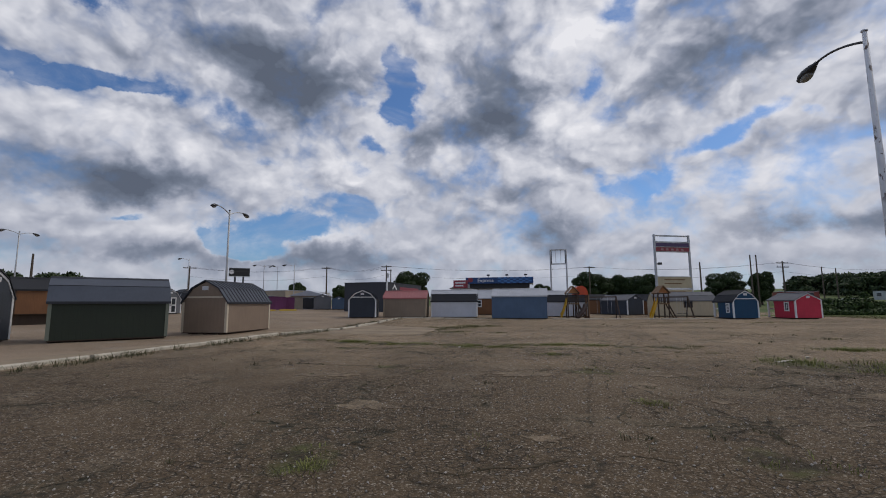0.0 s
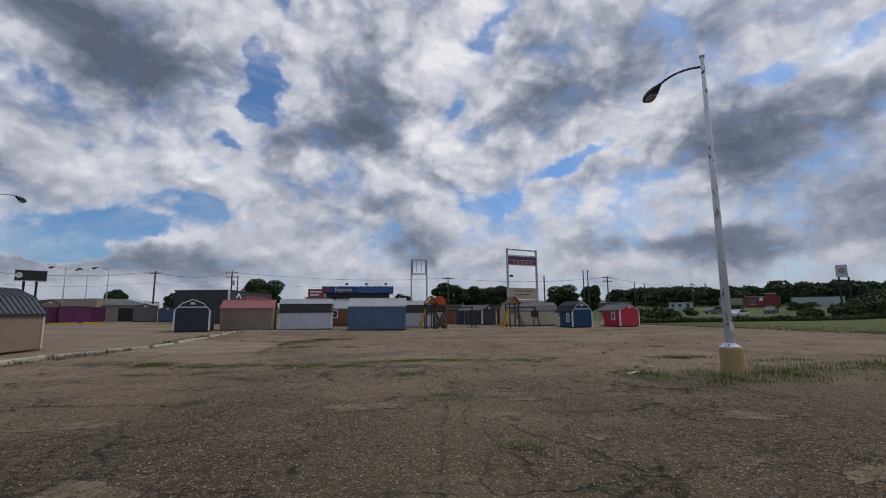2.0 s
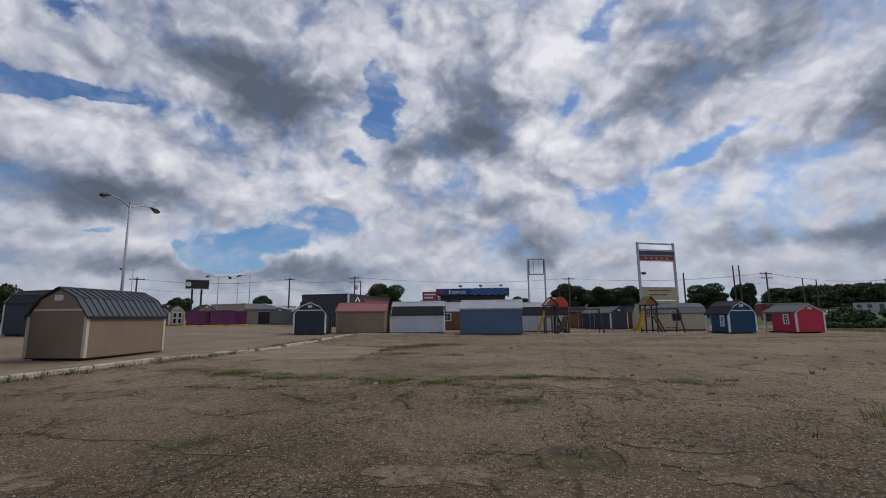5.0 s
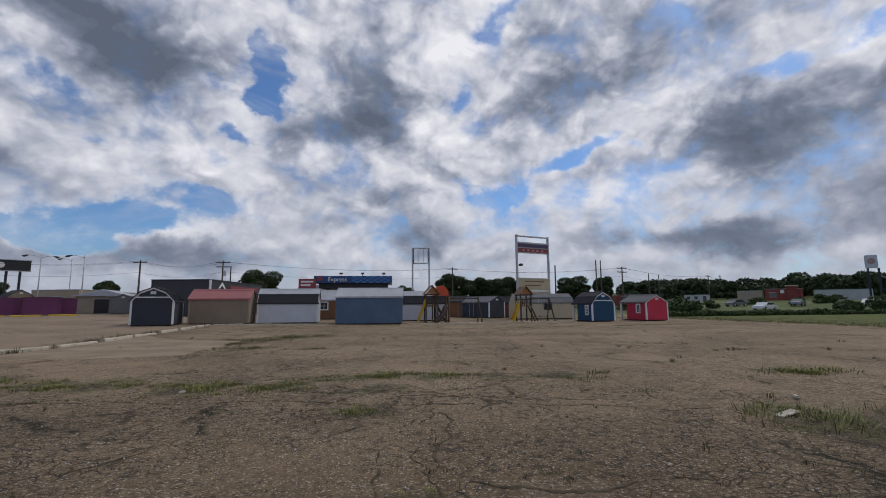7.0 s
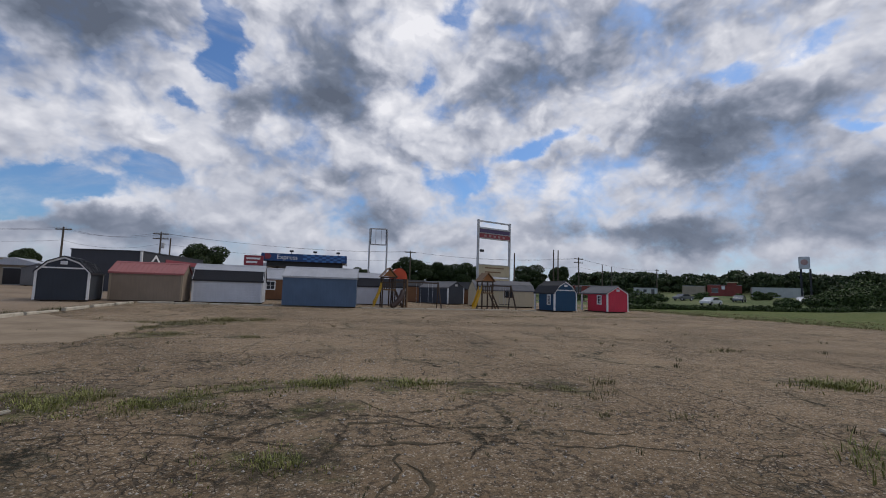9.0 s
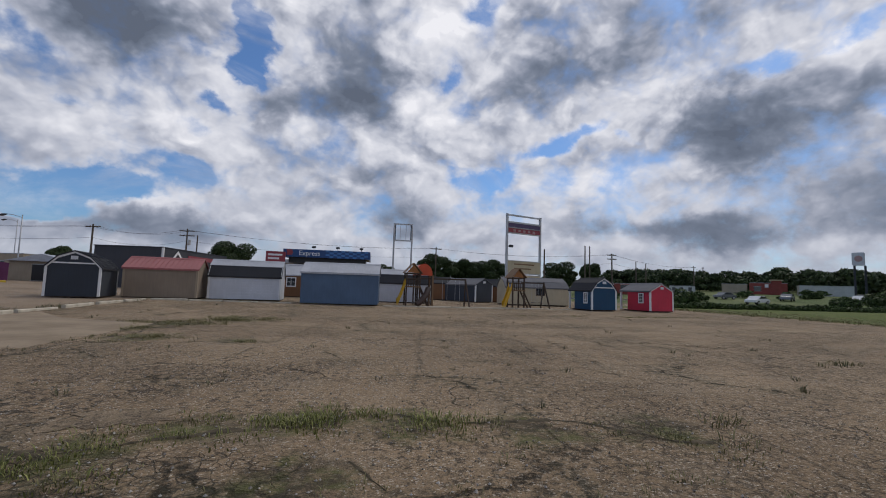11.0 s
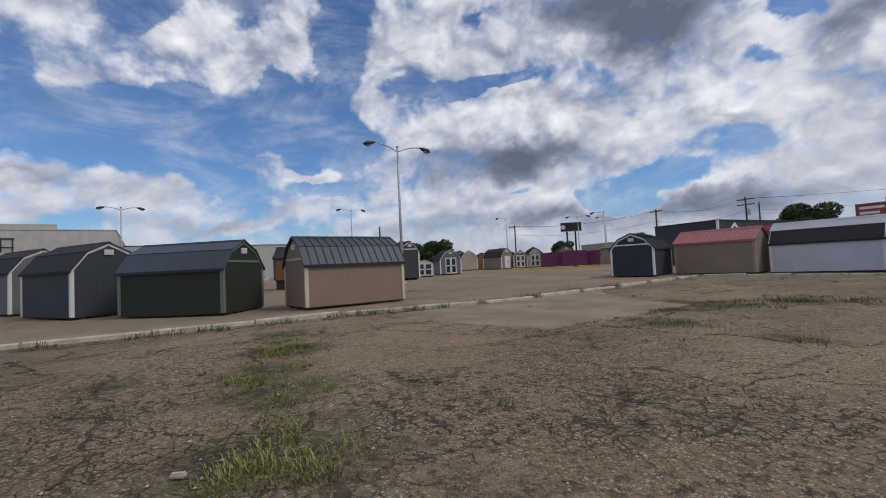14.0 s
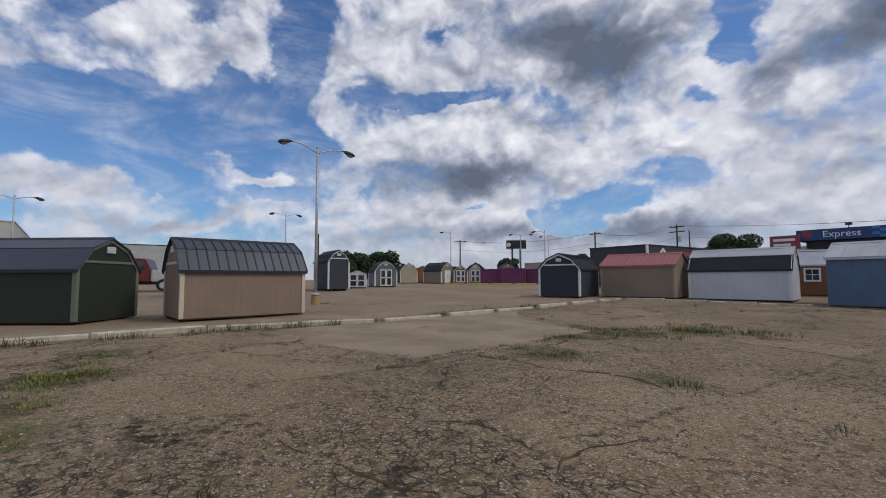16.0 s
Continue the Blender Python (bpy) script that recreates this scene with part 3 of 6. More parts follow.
# ---- building helpers ----
class Geo:
    """Vertices and faces of one mesh."""

    def __init__(self):
        self.v, self.f = [], []

    def add(self, verts, faces):
        k = len(self.v)
        self.v += [tuple(p) for p in verts]
        self.f += [tuple(i + k for i in f) for f in faces]
        return self

    def box(self, x0, x1, y0, y1, z0, z1, m=None):
        p = [Vector((x, y, z)) for z in (z0, z1) for y in (y0, y1) for x in (x0, x1)]
        if m is not None:
            p = [m @ q for q in p]
        return self.add(p, [(0, 2, 3, 1), (4, 5, 7, 6), (0, 1, 5, 4), (2, 6, 7, 3), (0, 4, 6, 2), (1, 3, 7, 5)])

    def bar(self, a, b, w, t=None):
        """A square bar from a to b."""
        a, b = Vector(a), Vector(b)
        d = (b - a).normalized()
        s = d.cross(Vector((0, 0, 1)) if abs(d.z) < 0.95 else Vector((1, 0, 0))).normalized()
        u = s.cross(d)
        h, k = w / 2, (t or w) / 2
        p = [e + s * i * h + u * j * k for e in (a, b) for i, j in ((-1, -1), (1, -1), (1, 1), (-1, 1))]
        return self.add(p, [(0, 1, 2, 3), (7, 6, 5, 4)] + [(i, i + 4, (i + 1) % 4 + 4, (i + 1) % 4) for i in range(4)])

    def tube(self, points, radii, n=8, caps=True):
        pts = [Vector(p) for p in points]
        rings = []
        for i, p in enumerate(pts):
            d = (pts[min(i + 1, len(pts) - 1)] - pts[max(i - 1, 0)]).normalized()
            s = d.cross(Vector((0, 0, 1)) if abs(d.z) < 0.95 else Vector((1, 0, 0))).normalized()
            u = s.cross(d)
            r = radii[i] if isinstance(radii, (list, tuple)) else radii
            rings += [p + (s * math.cos(6.28319 * k / n) + u * math.sin(6.28319 * k / n)) * r for k in range(n)]
        faces = [(i * n + k, i * n + (k + 1) % n, (i + 1) * n + (k + 1) % n, (i + 1) * n + k) for i in range(len(pts) - 1) for k in range(n)]
        if caps:
            faces += [tuple(range(n))[::-1], tuple(range((len(pts) - 1) * n, len(pts) * n))]
        return self.add(rings, faces)

    def slab(self, quad, t):
        """A sheet of thickness t on the outer face quad (four corners, counter-clockwise from outside)."""
        q = [Vector(p) for p in quad]
        nrm = (q[1] - q[0]).cross(q[3] - q[0]).normalized()
        return self.add(q + [p - nrm * t for p in q], [(0, 1, 2, 3), (7, 6, 5, 4)] + [(i, i + 4, (i + 1) % 4 + 4, (i + 1) % 4) for i in range(4)])

    def prism(self, profile, y0, y1):
        """An outline in x, z, drawn out along y."""
        n = len(profile)
        p = [(x, y, z) for y in (y0, y1) for x, z in profile]
        return self.add(p, [tuple(range(n)), tuple(range(n, 2 * n))[::-1]] + [(i, i + n, (i + 1) % n + n, (i + 1) % n) for i in range(n)])

    def mesh(self, name, mat, smooth=False, bevel=0.0):
        me = bpy.data.meshes.new(name)
        me.from_pydata(self.v, [], self.f)
        bm = bmesh.new()
        bm.from_mesh(me)
        bmesh.ops.recalc_face_normals(bm, faces=bm.faces)
        if bevel:
            bmesh.ops.bevel(bm, geom=list(bm.edges), offset=bevel, segments=2, affect="EDGES")
        bm.to_mesh(me)
        bm.free()
        if smooth:
            for p in me.polygons:
                p.use_smooth = True
        me.materials.append(mat)
        return me


def part(name, geo, mat, parent, label="", smooth=False, bevel=0.0):
    ob = new(name, geo.mesh(name, M[mat], smooth, bevel))
    ob.parent = parent
    return tagged(ob, label)


def thing(name, m, label, category, group="", kind=""):
    ob = new(name)
    ob.matrix_basis = m
    return tagged(ob, label, category, group, kind)


def alone(name, geo, mat, label, category, kind="", m=None, smooth=False, bevel=0.0, group=""):
    ob = new(name, geo.mesh(name, M[mat], smooth, bevel))
    if m is not None:
        ob.matrix_basis = m
    return tagged(ob, label, category, group, kind)


def lettering(name, words, size, m, mat, parent):
    """A word as a thin mesh."""
    cu = bpy.data.curves.new(name, "FONT")
    cu.body, cu.size, cu.extrude, cu.align_x, cu.align_y = words, size, 0.01, "CENTER", "CENTER"
    ob = new(name + "_curve", cu)
    me = bpy.data.meshes.new_from_object(ob.evaluated_get(bpy.context.evaluated_depsgraph_get()))
    bpy.data.objects.remove(ob)
    me.materials.clear()
    me.materials.append(M[mat])
    ob = new(name, me)
    ob.matrix_basis, ob.parent = m, parent
    return ob


def gz(x, y):
    """Height of the ground: flat near the walk, rising gently to the west and north."""
    d = -0.8 * x + 0.6 * y - 24
    d = 3 * math.log1p(math.exp(max(-30.0, min(30.0, d / 3)))) if d < 60 else d
    rise = 0.018 * min(d, 58)
    u = 0.62 * x + 0.78 * y
    return rise + 0.035 * max(0.0, min(u - 88, 320))


def dip(x, y):
    """Shallow unevenness of the lot."""
    return 0.018 * (noise.noise(Vector((x * 0.35, y * 0.35, 0))) - 0.1) - 0.006 if -40 < x < 40 and -10 < y < 70 else -0.006


# ---- ground ----
def build_ground():
    def steps(lo, hi, fine):
        out = list(np.arange(lo, hi + fine / 2, fine))
        s, a, b = fine, lo, hi
        while b < 3500:
            s *= 1.22
            a, b = a - s, b + s
            out = [a] + out + [b]
        return out
    xs, ys = steps(-30, 34, 0.8), steps(-6, 60, 0.8)
    verts = []
    for y in ys:
        for x in xs:
            verts.append((x, y, gz(x, y) + dip(x, y)))
    w = len(xs)
    faces = [(j * w + i, j * w + i + 1, (j + 1) * w + i + 1, (j + 1) * w + i) for j in range(len(ys) - 1) for i in range(w - 1)]
    g = Geo()
    g.v, g.f = verts, faces
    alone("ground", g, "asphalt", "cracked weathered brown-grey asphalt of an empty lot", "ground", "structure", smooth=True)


build_ground()


def sheet(name, outline, z, mat, label, category):
    """A flat apron laid on the ground, with an uneven edge."""
    cx, cy = sum(p[0] for p in outline) / len(outline), sum(p[1] for p in outline) / len(outline)
    ring = []
    for i, (x, y) in enumerate(outline):
        x2, y2 = outline[(i + 1) % len(outline)]
        n = max(2, int(math.hypot(x2 - x, y2 - y) / 0.35))
        for k in range(n):
            px, py = x + (x2 - x) * k / n, y + (y2 - y) * k / n
            o = 0.14 * noise.noise(Vector((px * 1.3, py * 1.3, 4.0)))
            ring.append((px + o, py - o))
    verts, faces, levels = [], [], 7
    for j in range(levels):
        f = 1 - j / levels
        verts += [(cx + (x - cx) * f, cy + (y - cy) * f, gz(cx + (x - cx) * f, cy + (y - cy) * f) + (z if j else -0.01)) for x, y in ring]
    n = len(ring)
    for j in range(levels - 1):
        faces += [(j * n + i, j * n + (i + 1) % n, (j + 1) * n + (i + 1) % n, (j + 1) * n + i) for i in range(n)]
    verts.append((cx, cy, gz(cx, cy) + z))
    faces += [((levels - 1) * n + i, (levels - 1) * n + (i + 1) % n, levels * n) for i in range(n)]
    return alone(name, Geo().add(verts, faces), mat, label, category, "structure")


sheet("concrete_apron", [(-11.3, 22.2), (-8.0, 21.8), (-5.5, 22.4), (-5.6, 28.0), (-9.2, 29.3), (-11.2, 31.5)], 0.022, "slab",
      "worn pale concrete slab beside the kerb", "pavement")
sheet("concrete_strip", [(-14.6, 8.0), (-12.3, 8.0), (-12.3, 25.5), (-14.4, 25.5)], 0.018, "slab", "pale dusty concrete strip along the kerb", "pavement")


def top_coat(x, y, w, d, turn, seed):
    """A thin plate of the old top coat that has stayed whole."""
    rng = random.Random(seed)
    n, c, k = 26, math.cos(radians(turn)), math.sin(radians(turn))
    rim = []
    for i in range(n):
        a = 6.28319 * i / n
        r = 0.9 + 0.62 * noise.noise(Vector((math.cos(a) * 1.7 + seed * 3.1, math.sin(a) * 1.7, 0.3))) + rng.uniform(-0.16, 0.16)
        px, py = w * r * math.cos(a), d * r * math.sin(a)
        rim.append((x + px * c - py * k, y + px * k + py * c))
    verts = [(px, py, gz(px, py) + dip(px, py) - 0.02) for px, py in rim] + [(x + (px - x) * 0.985, y + (py - y) * 0.985, gz(px, py) + dip(px, py) + 0.006) for px, py in rim]
    faces = [(i, (i + 1) % n, n + (i + 1) % n, n + i) for i in range(n)] + [tuple(range(n, 2 * n))]
    alone("asphalt_patch", Geo().add(verts, faces), "top_coat", "pale worn plate of old asphalt top coat", "pavement", "structure")


for i, (x, y, w, d, turn) in enumerate(((-0.3, 5.6, 0.26, 0.16, 10), (3.5, 6.8, 0.22, 0.17, 0), (-2.8, 6.9, 0.55, 0.30, -20), (-2.2, 17.45, 0.34, 0.22, 15), (-1.3, 17.5, 0.62, 0.34, -8), (-3.0, 17.05, 0.22, 0.16, 30),
                                       (-0.4, 10.2, 0.75, 0.35, 5), (2.4, 7.9, 0.16, 0.15, 0), (4.3, 6.3, 0.38, 0.16, 20), (-1.7, 17.3, 0.2, 0.14, 60), (1.5, 9.2, 0.42, 0.3, 40), (5.2, 8.6, 0.6, 0.28, -15),
                                       (-2.3, 17.35, 0.15, 0.2, 20), (2.2, 10.4, 0.35, 0.2, 0), (-4.6, 9.6, 0.7, 0.3, 12))):
    top_coat(x, y, w, d, turn, i + 1)


def crack(x0, y0, x1, y1, wide, bow, seed):
    """A crack filled with soil: it wanders, widens, narrows and breaks off."""
    a, b = Vector((x0, y0, 0)), Vector((x1, y1, 0))
    d = (b - a).normalized()
    side = Vector((-d.y, d.x, 0))
    n = max(8, int((b - a).length / 0.07))
    verts, faces, open_run = [], [], False
    for i in range(n + 1):
        u = i / n
        p = a.lerp(b, u) + side * (bow * 4 * u * (1 - u))
        p += side * (0.42 * noise.noise(Vector((p.x * 0.7, p.y * 0.7, seed))) + 0.13 * noise.noise(Vector((p.x * 3.1, p.y * 3.1, seed))) + 0.03 * noise.noise(Vector((p.x * 13, p.y * 13, seed))))
        w = wide * 0.72 * (0.52 + 1.25 * noise.noise(Vector((p.x * 1.9, p.y * 1.9, seed + 9.0))) + 0.8 * noise.noise(Vector((p.x * 8, p.y * 8, seed + 5.0))))
        if w < 0.006:
            open_run = False
            continue
        k = len(verts)
        for o in (-w * (0.5 + 0.3 * noise.noise(Vector((p.x * 17, p.y * 17, 1.0)))), 0.0, w * (0.5 + 0.3 * noise.noise(Vector((p.x * 17, p.y * 17, 7.0))))):
            q = p + side * o
            verts.append((q.x, q.y, gz(q.x, q.y) + dip(q.x, q.y) + (0.007 if o == 0.0 else 0.003)))
        if open_run:
            faces += [(k - 3, k - 2, k + 1, k), (k - 2, k - 1, k + 2, k + 1)]
        open_run = True
    alone("asphalt_crack", Geo().add(verts, faces), "soil", "long soil-filled crack across the weathered asphalt", "crack", "structure")


CRACKS = [(-8.3, 17.2, -1.3, 16.4, 0.16, 0.2), (-1.3, 16.5, 1.2, 17.5, 0.16, 0.1), (1.2, 17.5, 4.6, 16.5, 0.14, 0.1), (-7.5, 15.3, 5.2, 13.6, 0.10, 0.5), (-3.7, 7.3, -1.7, 12.8, 0.05, 0.2),
          (-1.4, 7.6, 1.3, 14.2, 0.05, -0.2), (1.1, 12.4, 0.8, 5.4, 0.06, 0.1), (1.4, 11.5, 3.4, 11.2, 0.07, 0.1), (4.2, 11.8, 7.5, 9.6, 0.10, -0.2), (-4.3, 4.6, -3.9, 8.8, 0.06, 0.0),
          (-3.5, 6.0, -2.7, 8.8, 0.09, 0.1)]
CRACKS += [(1.6, 9.2, 2.3, 5.6, 0.08, 0.1), (1.2, 16.2, 1.3, 11.2, 0.06, 0.1), (6.9, 16.8, 6.0, 13.2, 0.05, -0.2), (0.9, 15.1, 4.0, 14.6, 0.12, 0.2), (-5.2, 14.9, -3.2, 16.6, 0.09, 0.1),
           (-1.1, 19.1, -1.0, 22.0, 0.06, 0.1), (-5.3, 21.3, -5.5, 27.9, 0.16, -0.3), (-5.0, 23.4, -1.3, 23.6, 0.14, 0.1), (-3.4, 19.0, -1.5, 19.3, 0.05, 0.1), (-5.0, 25.9, -3.3, 32.8, 0.12, 0.2),
           (-11.75, 13.4, -11.5, 22.0, 0.26, 0.1)]
CRACKS += [(2.6, 20.3, 2.4, 17.9, 0.05, 0.1), (8.4, 24.6, 10.8, 23.6, 0.12, 0.1), (-1.7, 4.2, 0.9, 5.0, 0.05, 0.2), (-6.5, 11.2, -2.0, 10.6, 0.08, 0.1), (2.2, 9.2, 4.6, 8.4, 0.06, 0.1)]
for i, row in enumerate(CRACKS):
    crack(*row, i * 1.7)


# ---- kerb ----
def kerb_run(name, a, b, length, mat, label, wobble=0.06, seed=1, wide=0.17, high=0.13):
    rng = random.Random(seed)
    top = thing(name, Matrix(), label, "kerb", kind="structure")
    geo = Geo()
    h, w = high, wide / 2
    prof = [(-w, -0.06), (w, -0.06), (w, h * 0.78), (w * 0.62, h), (-w * 0.62, h), (-w, h * 0.78)]
    geo.prism(prof, 0.0, length - 0.04)
    me = geo.mesh("kerb_stone", M[mat])
    d = Vector((b[0] - a[0], b[1] - a[1], 0))
    n = int(d.length / length)
    for i in range(n):
        p = Vector((a[0], a[1], 0)) + d * (i / n)
        ob = new("kerb_stone", me)
        turn = math.degrees(math.atan2(-d.x, d.y)) + rng.uniform(-1.6, 1.6)
        ob.matrix_basis = pose(p.x + rng.uniform(-wobble, wobble), p.y, gz(p.x, p.y) + rng.uniform(-0.035, 0.01), rng.uniform(-0.5, 0.5), rng.uniform(-3, 3), turn)
        ob.parent = top


kerb_run("kerb_1", (-12.55, 4.0), (-12.35, 20.6), 2.35, "kerb", "broken white concrete kerb beside the lot", seed=2)
kerb_run("kerb_2", (-12.3, 20.8), (-11.0, 25.0), 2.1, "kerb", "broken white concrete kerb beside the lot", seed=3)
kerb_run("kerb_3", (-11.0, 25.2), (-12.1, 41.3), 2.35, "kerb", "broken white concrete kerb beside the lot", seed=4)
kerb_run("kerb_4", (-12.0, 41.6), (-4.0, 43.0), 2.0, "kerb", "weathered low kerb before the sheds", seed=5, wide=0.14, high=0.08)
kerb_run("kerb_5", (1.8, 43.6), (17.0, 46.6), 2.5, "kerb", "weathered low kerb before the play sets", seed=6, wide=0.14, high=0.07)
kerb_run("kerb_6", (-40.2, 52.05), (-32.4, 60.1), 2.4, "yellow_kerb", "worn yellow painted kerb", seed=7, wide=0.3, high=0.16)


# ---- sheds ----
def shed(label, x, y, yaw, W, L, hw, hk, hr, wall, trim, roof, top=None, seams=0.0, base=0.10, vent=True, band=True, arch=True,
         over=0.08, name="shed", z=None, cap=None, porch=0.0):
    """A garden shed. x, y: the front gable's left corner as one faces it; hw, hk, hr: heights of eave, knee (0: plain gable) and ridge.
    top: sheet of the upper slopes if it differs; seams: spacing of raised seams."""
    ground = min(gz(x, y), gz(x + W * math.cos(radians(yaw)), y + W * math.sin(radians(yaw)))) if z is None else z
    s = thing(name, pose(x, y, ground, 0, 0, yaw), label, "shed", "garden sheds")
    c = W / 2
    kx = c * 0.60
    right = [(c, hw)] + ([(kx, hk)] if hk else []) + [(0, hr)]
    line = [(-a, b) for a, b in right] + [p for p in right[::-1][1:]]
    outline = [(0, base)] + [(c + a, b - 0.03) for a, b in line] + [(W, base)]
    t = 0.06
    part("front_wall", Geo().prism(outline, 0.0, t), wall, s)
    E = L - porch
    part("back_wall", Geo().prism(outline, E - t, E), wall, s)
    part("side_wall", Geo().box(0, t, t, E - t, base, hw - 0.03), wall, s)
    part("side_wall", Geo().box(W - t, W, t, E - t, base, hw - 0.03), wall, s)
    part("floor_frame", Geo().box(0.02, W - 0.02, 0.02, L - 0.02, base - 0.04, base), "wood_dark", s)
    for k in (0.16, 0.5, 0.84):
        part("skid", Geo().box(W * k - 0.06, W * k + 0.06, 0.05, L - 0.05, -0.03, base - 0.04), "wood_dark", s, "dark timber skid")
    if porch:
        for xx in (0.05, W - 0.05):
            part("porch_post", Geo().box(xx - 0.05, xx + 0.05, L - 0.12, L - 0.02, base, hw - 0.04), "trim", s)
        part("porch_rail", Geo().box(0.1, W - 0.1, L - 0.09, L - 0.05, base + 0.75, base + 0.83), "trim", s)
        part("porch_beam", Geo().prism([(c + a, b2 - 0.03) for a, b2 in line], L - 0.1, L - 0.04), wall, s)
    # slopes: each a sheet with an overhang, upper ones laid over lower ones
    for sx in (-1, 1):
        ends = right if hk else right
        for i in range(len(ends) - 1):
            (ax, az), (bx, bz) = ends[i], ends[i + 1]
            d = Vector((bx - ax, bz - az)).normalized()
            lo = Vector((ax, az)) - d * (over if i == 0 else 0.03)
            lift = 0.02 + 0.012 * i
            nx, nz = d.y, -d.x
            q = []
            for (px, pz), yy in (((lo.x, lo.y), -over), ((lo.x, lo.y), L + over), ((bx, bz), L + over), ((bx, bz), -over)):
                q.append((c + sx * (px + abs(nx) * lift), yy, pz + abs(nz) * lift))
            if sx < 0:
                q = [q[1], q[0], q[3], q[2]]
            mat = (top or roof) if i == len(ends) - 2 else roof
            panel = part("roof_panel", Geo().slab(q, 0.03), mat, s)
            if seams:
                n = max(2, round((L + 2 * over) / seams))
                a, b = Vector(q[0]), Vector(q[3])
                if sx < 0:
                    a, b = Vector(q[1]), Vector(q[2])
                out = Vector((sx * abs(nx), 0, abs(nz))) * 0.006
                rib = Geo().bar((0, 0, 0), b - a, 0.034, 0.04).mesh("seam", M[cap or mat])
                for k in range(n + 1):
                    ob = new("seam", rib)
                    ob.location = a + out + Vector((0, (L + 2 * over) * k / n, 0))
                    ob.parent = panel
        # eave trim board
        ex = c + sx * (c + over * 0.75)
        part("eave_trim", Geo().box(ex - 0.02, ex + 0.02, -over, L + over, hw - 0.13, hw - 0.03), cap or roof, s)
    part("ridge_cap", Geo().prism([(c - 0.13, hr - 0.02), (c, hr + 0.065), (c + 0.13, hr - 0.02), (c, hr + 0.03)], -over, L + over), cap or top or roof, s)
    # corner boards and gable trim
    for yy, dy in ((0.0, -1), (L, 1)):
        for xx, dx in ((0.0, -1), (W, 1)):
            g = Geo().box(*sorted((xx + dx * 0.022, xx - dx * 0.10)), *sorted((yy, yy + dy * 0.022)), base, hw - 0.04)
            g.box(*sorted((xx, xx + dx * 0.022)), *sorted((yy, yy - dy * 0.10)), base, hw - 0.04)
            part("corner_trim", g, trim, s)
        if arch:
            pts = [(c + a, b) for a, b in line]
            for (ax, az), (bx, bz) in zip(pts, pts[1:]):
                a, b = Vector((ax, yy + dy * 0.016, az - 0.05)), Vector((bx, yy + dy * 0.016, bz - 0.05))
                part("gable_trim", Geo().bar(a, b, 0.03, 0.10), trim, s)
        if band:
            inset = (c - kx) * 0.27 / (hk - hw) + 0.03 if hk else 0.03
            part("gable_band", Geo().box(inset, W - inset, *sorted((yy, yy + dy * 0.028)), hw + 0.17 if hk else hw - 0.05, hw + 0.25 if hk else hw + 0.03), trim, s)
        if vent:
            vz = hr - 0.36
            v = part("gable_vent", Geo().box(c - 0.16, c + 0.16, *sorted((yy, yy + dy * 0.05)), vz - 0.10, vz + 0.10), "trim", s, "white louvred gable vent")
            for k in range(3):
                part("louvre", Geo().box(c - 0.13, c + 0.13, *sorted((yy + dy * 0.05, yy + dy * 0.058)), vz - 0.07 + 0.055 * k, vz - 0.045 + 0.055 * k), "lap_white", v)
    return s


def pane_window(parent, m, w, h, cols, rows, trim="trim"):
    """A sash window with bars; m stands at its middle, its face along -y."""
    win = part("window", Geo().box(-w / 2, w / 2, -0.02, 0.0, -h / 2, h / 2), "glass", parent, "dark pane with white bars")
    win.matrix_basis = m
    g = Geo()
    for sx in (-1, 1):
        g.box(sx * w / 2 - 0.045, sx * w / 2 + 0.045, -0.055, 0.0, -h / 2 - 0.045, h / 2 + 0.045)
    for sz in (-1, 1):
        g.box(-w / 2 + 0.045, w / 2 - 0.045, -0.052, 0.0, sz * h / 2 - 0.045, sz * h / 2 + 0.045)
    part("window_frame", g, trim, win)
    for i in range(1, cols):
        part("bar", Geo().box(-w / 2 + w * i / cols - 0.015, -w / 2 + w * i / cols + 0.015, -0.04, -0.018, -h / 2, h / 2), trim, win)
    for i in range(1, rows):
        part("bar", Geo().box(-w / 2, w / 2, -0.042, -0.018, -h / 2 + h * i / rows - 0.015, -h / 2 + h * i / rows + 0.015), trim, win)
    return win


def double_door(parent, x, w, h, z0, leaf, trim, glazed=True):
    """A pair of doors in the front gable."""
    for k in (0, 1):
        x0 = x - w / 2 + k * w / 2
        d = part("door", Geo().box(x0 + 0.008, x0 + w / 2 - 0.008, -0.045, -0.004, z0, z0 + h), leaf, parent)
        g = Geo()
        for a in (x0 + 0.008, x0 + w / 2 - 0.10):
            g.box(a, a + 0.092, -0.065, -0.045, z0, z0 + h)
        for b in (z0, z0 + h * 0.5 - 0.05, z0 + h - 0.1):
            g.box(x0 + 0.1, x0 + w / 2 - 0.1, -0.063, -0.045, b, b + 0.1)
        part("door_frame", g, trim, d)
        if glazed:
            for b in (z0 + 0.14, z0 + h * 0.5 + 0.09):
                part("pane", Geo().box(x0 + 0.13, x0 + w / 2 - 0.13, -0.055, -0.045, b, b + h * 0.5 - 0.24), "glass", d)
        part("handle", Geo().box(x + (0.05 if k else -0.08), x + (0.08 if k else -0.05), -0.09, -0.065, z0 + h * 0.45, z0 + h * 0.55), "black", d)


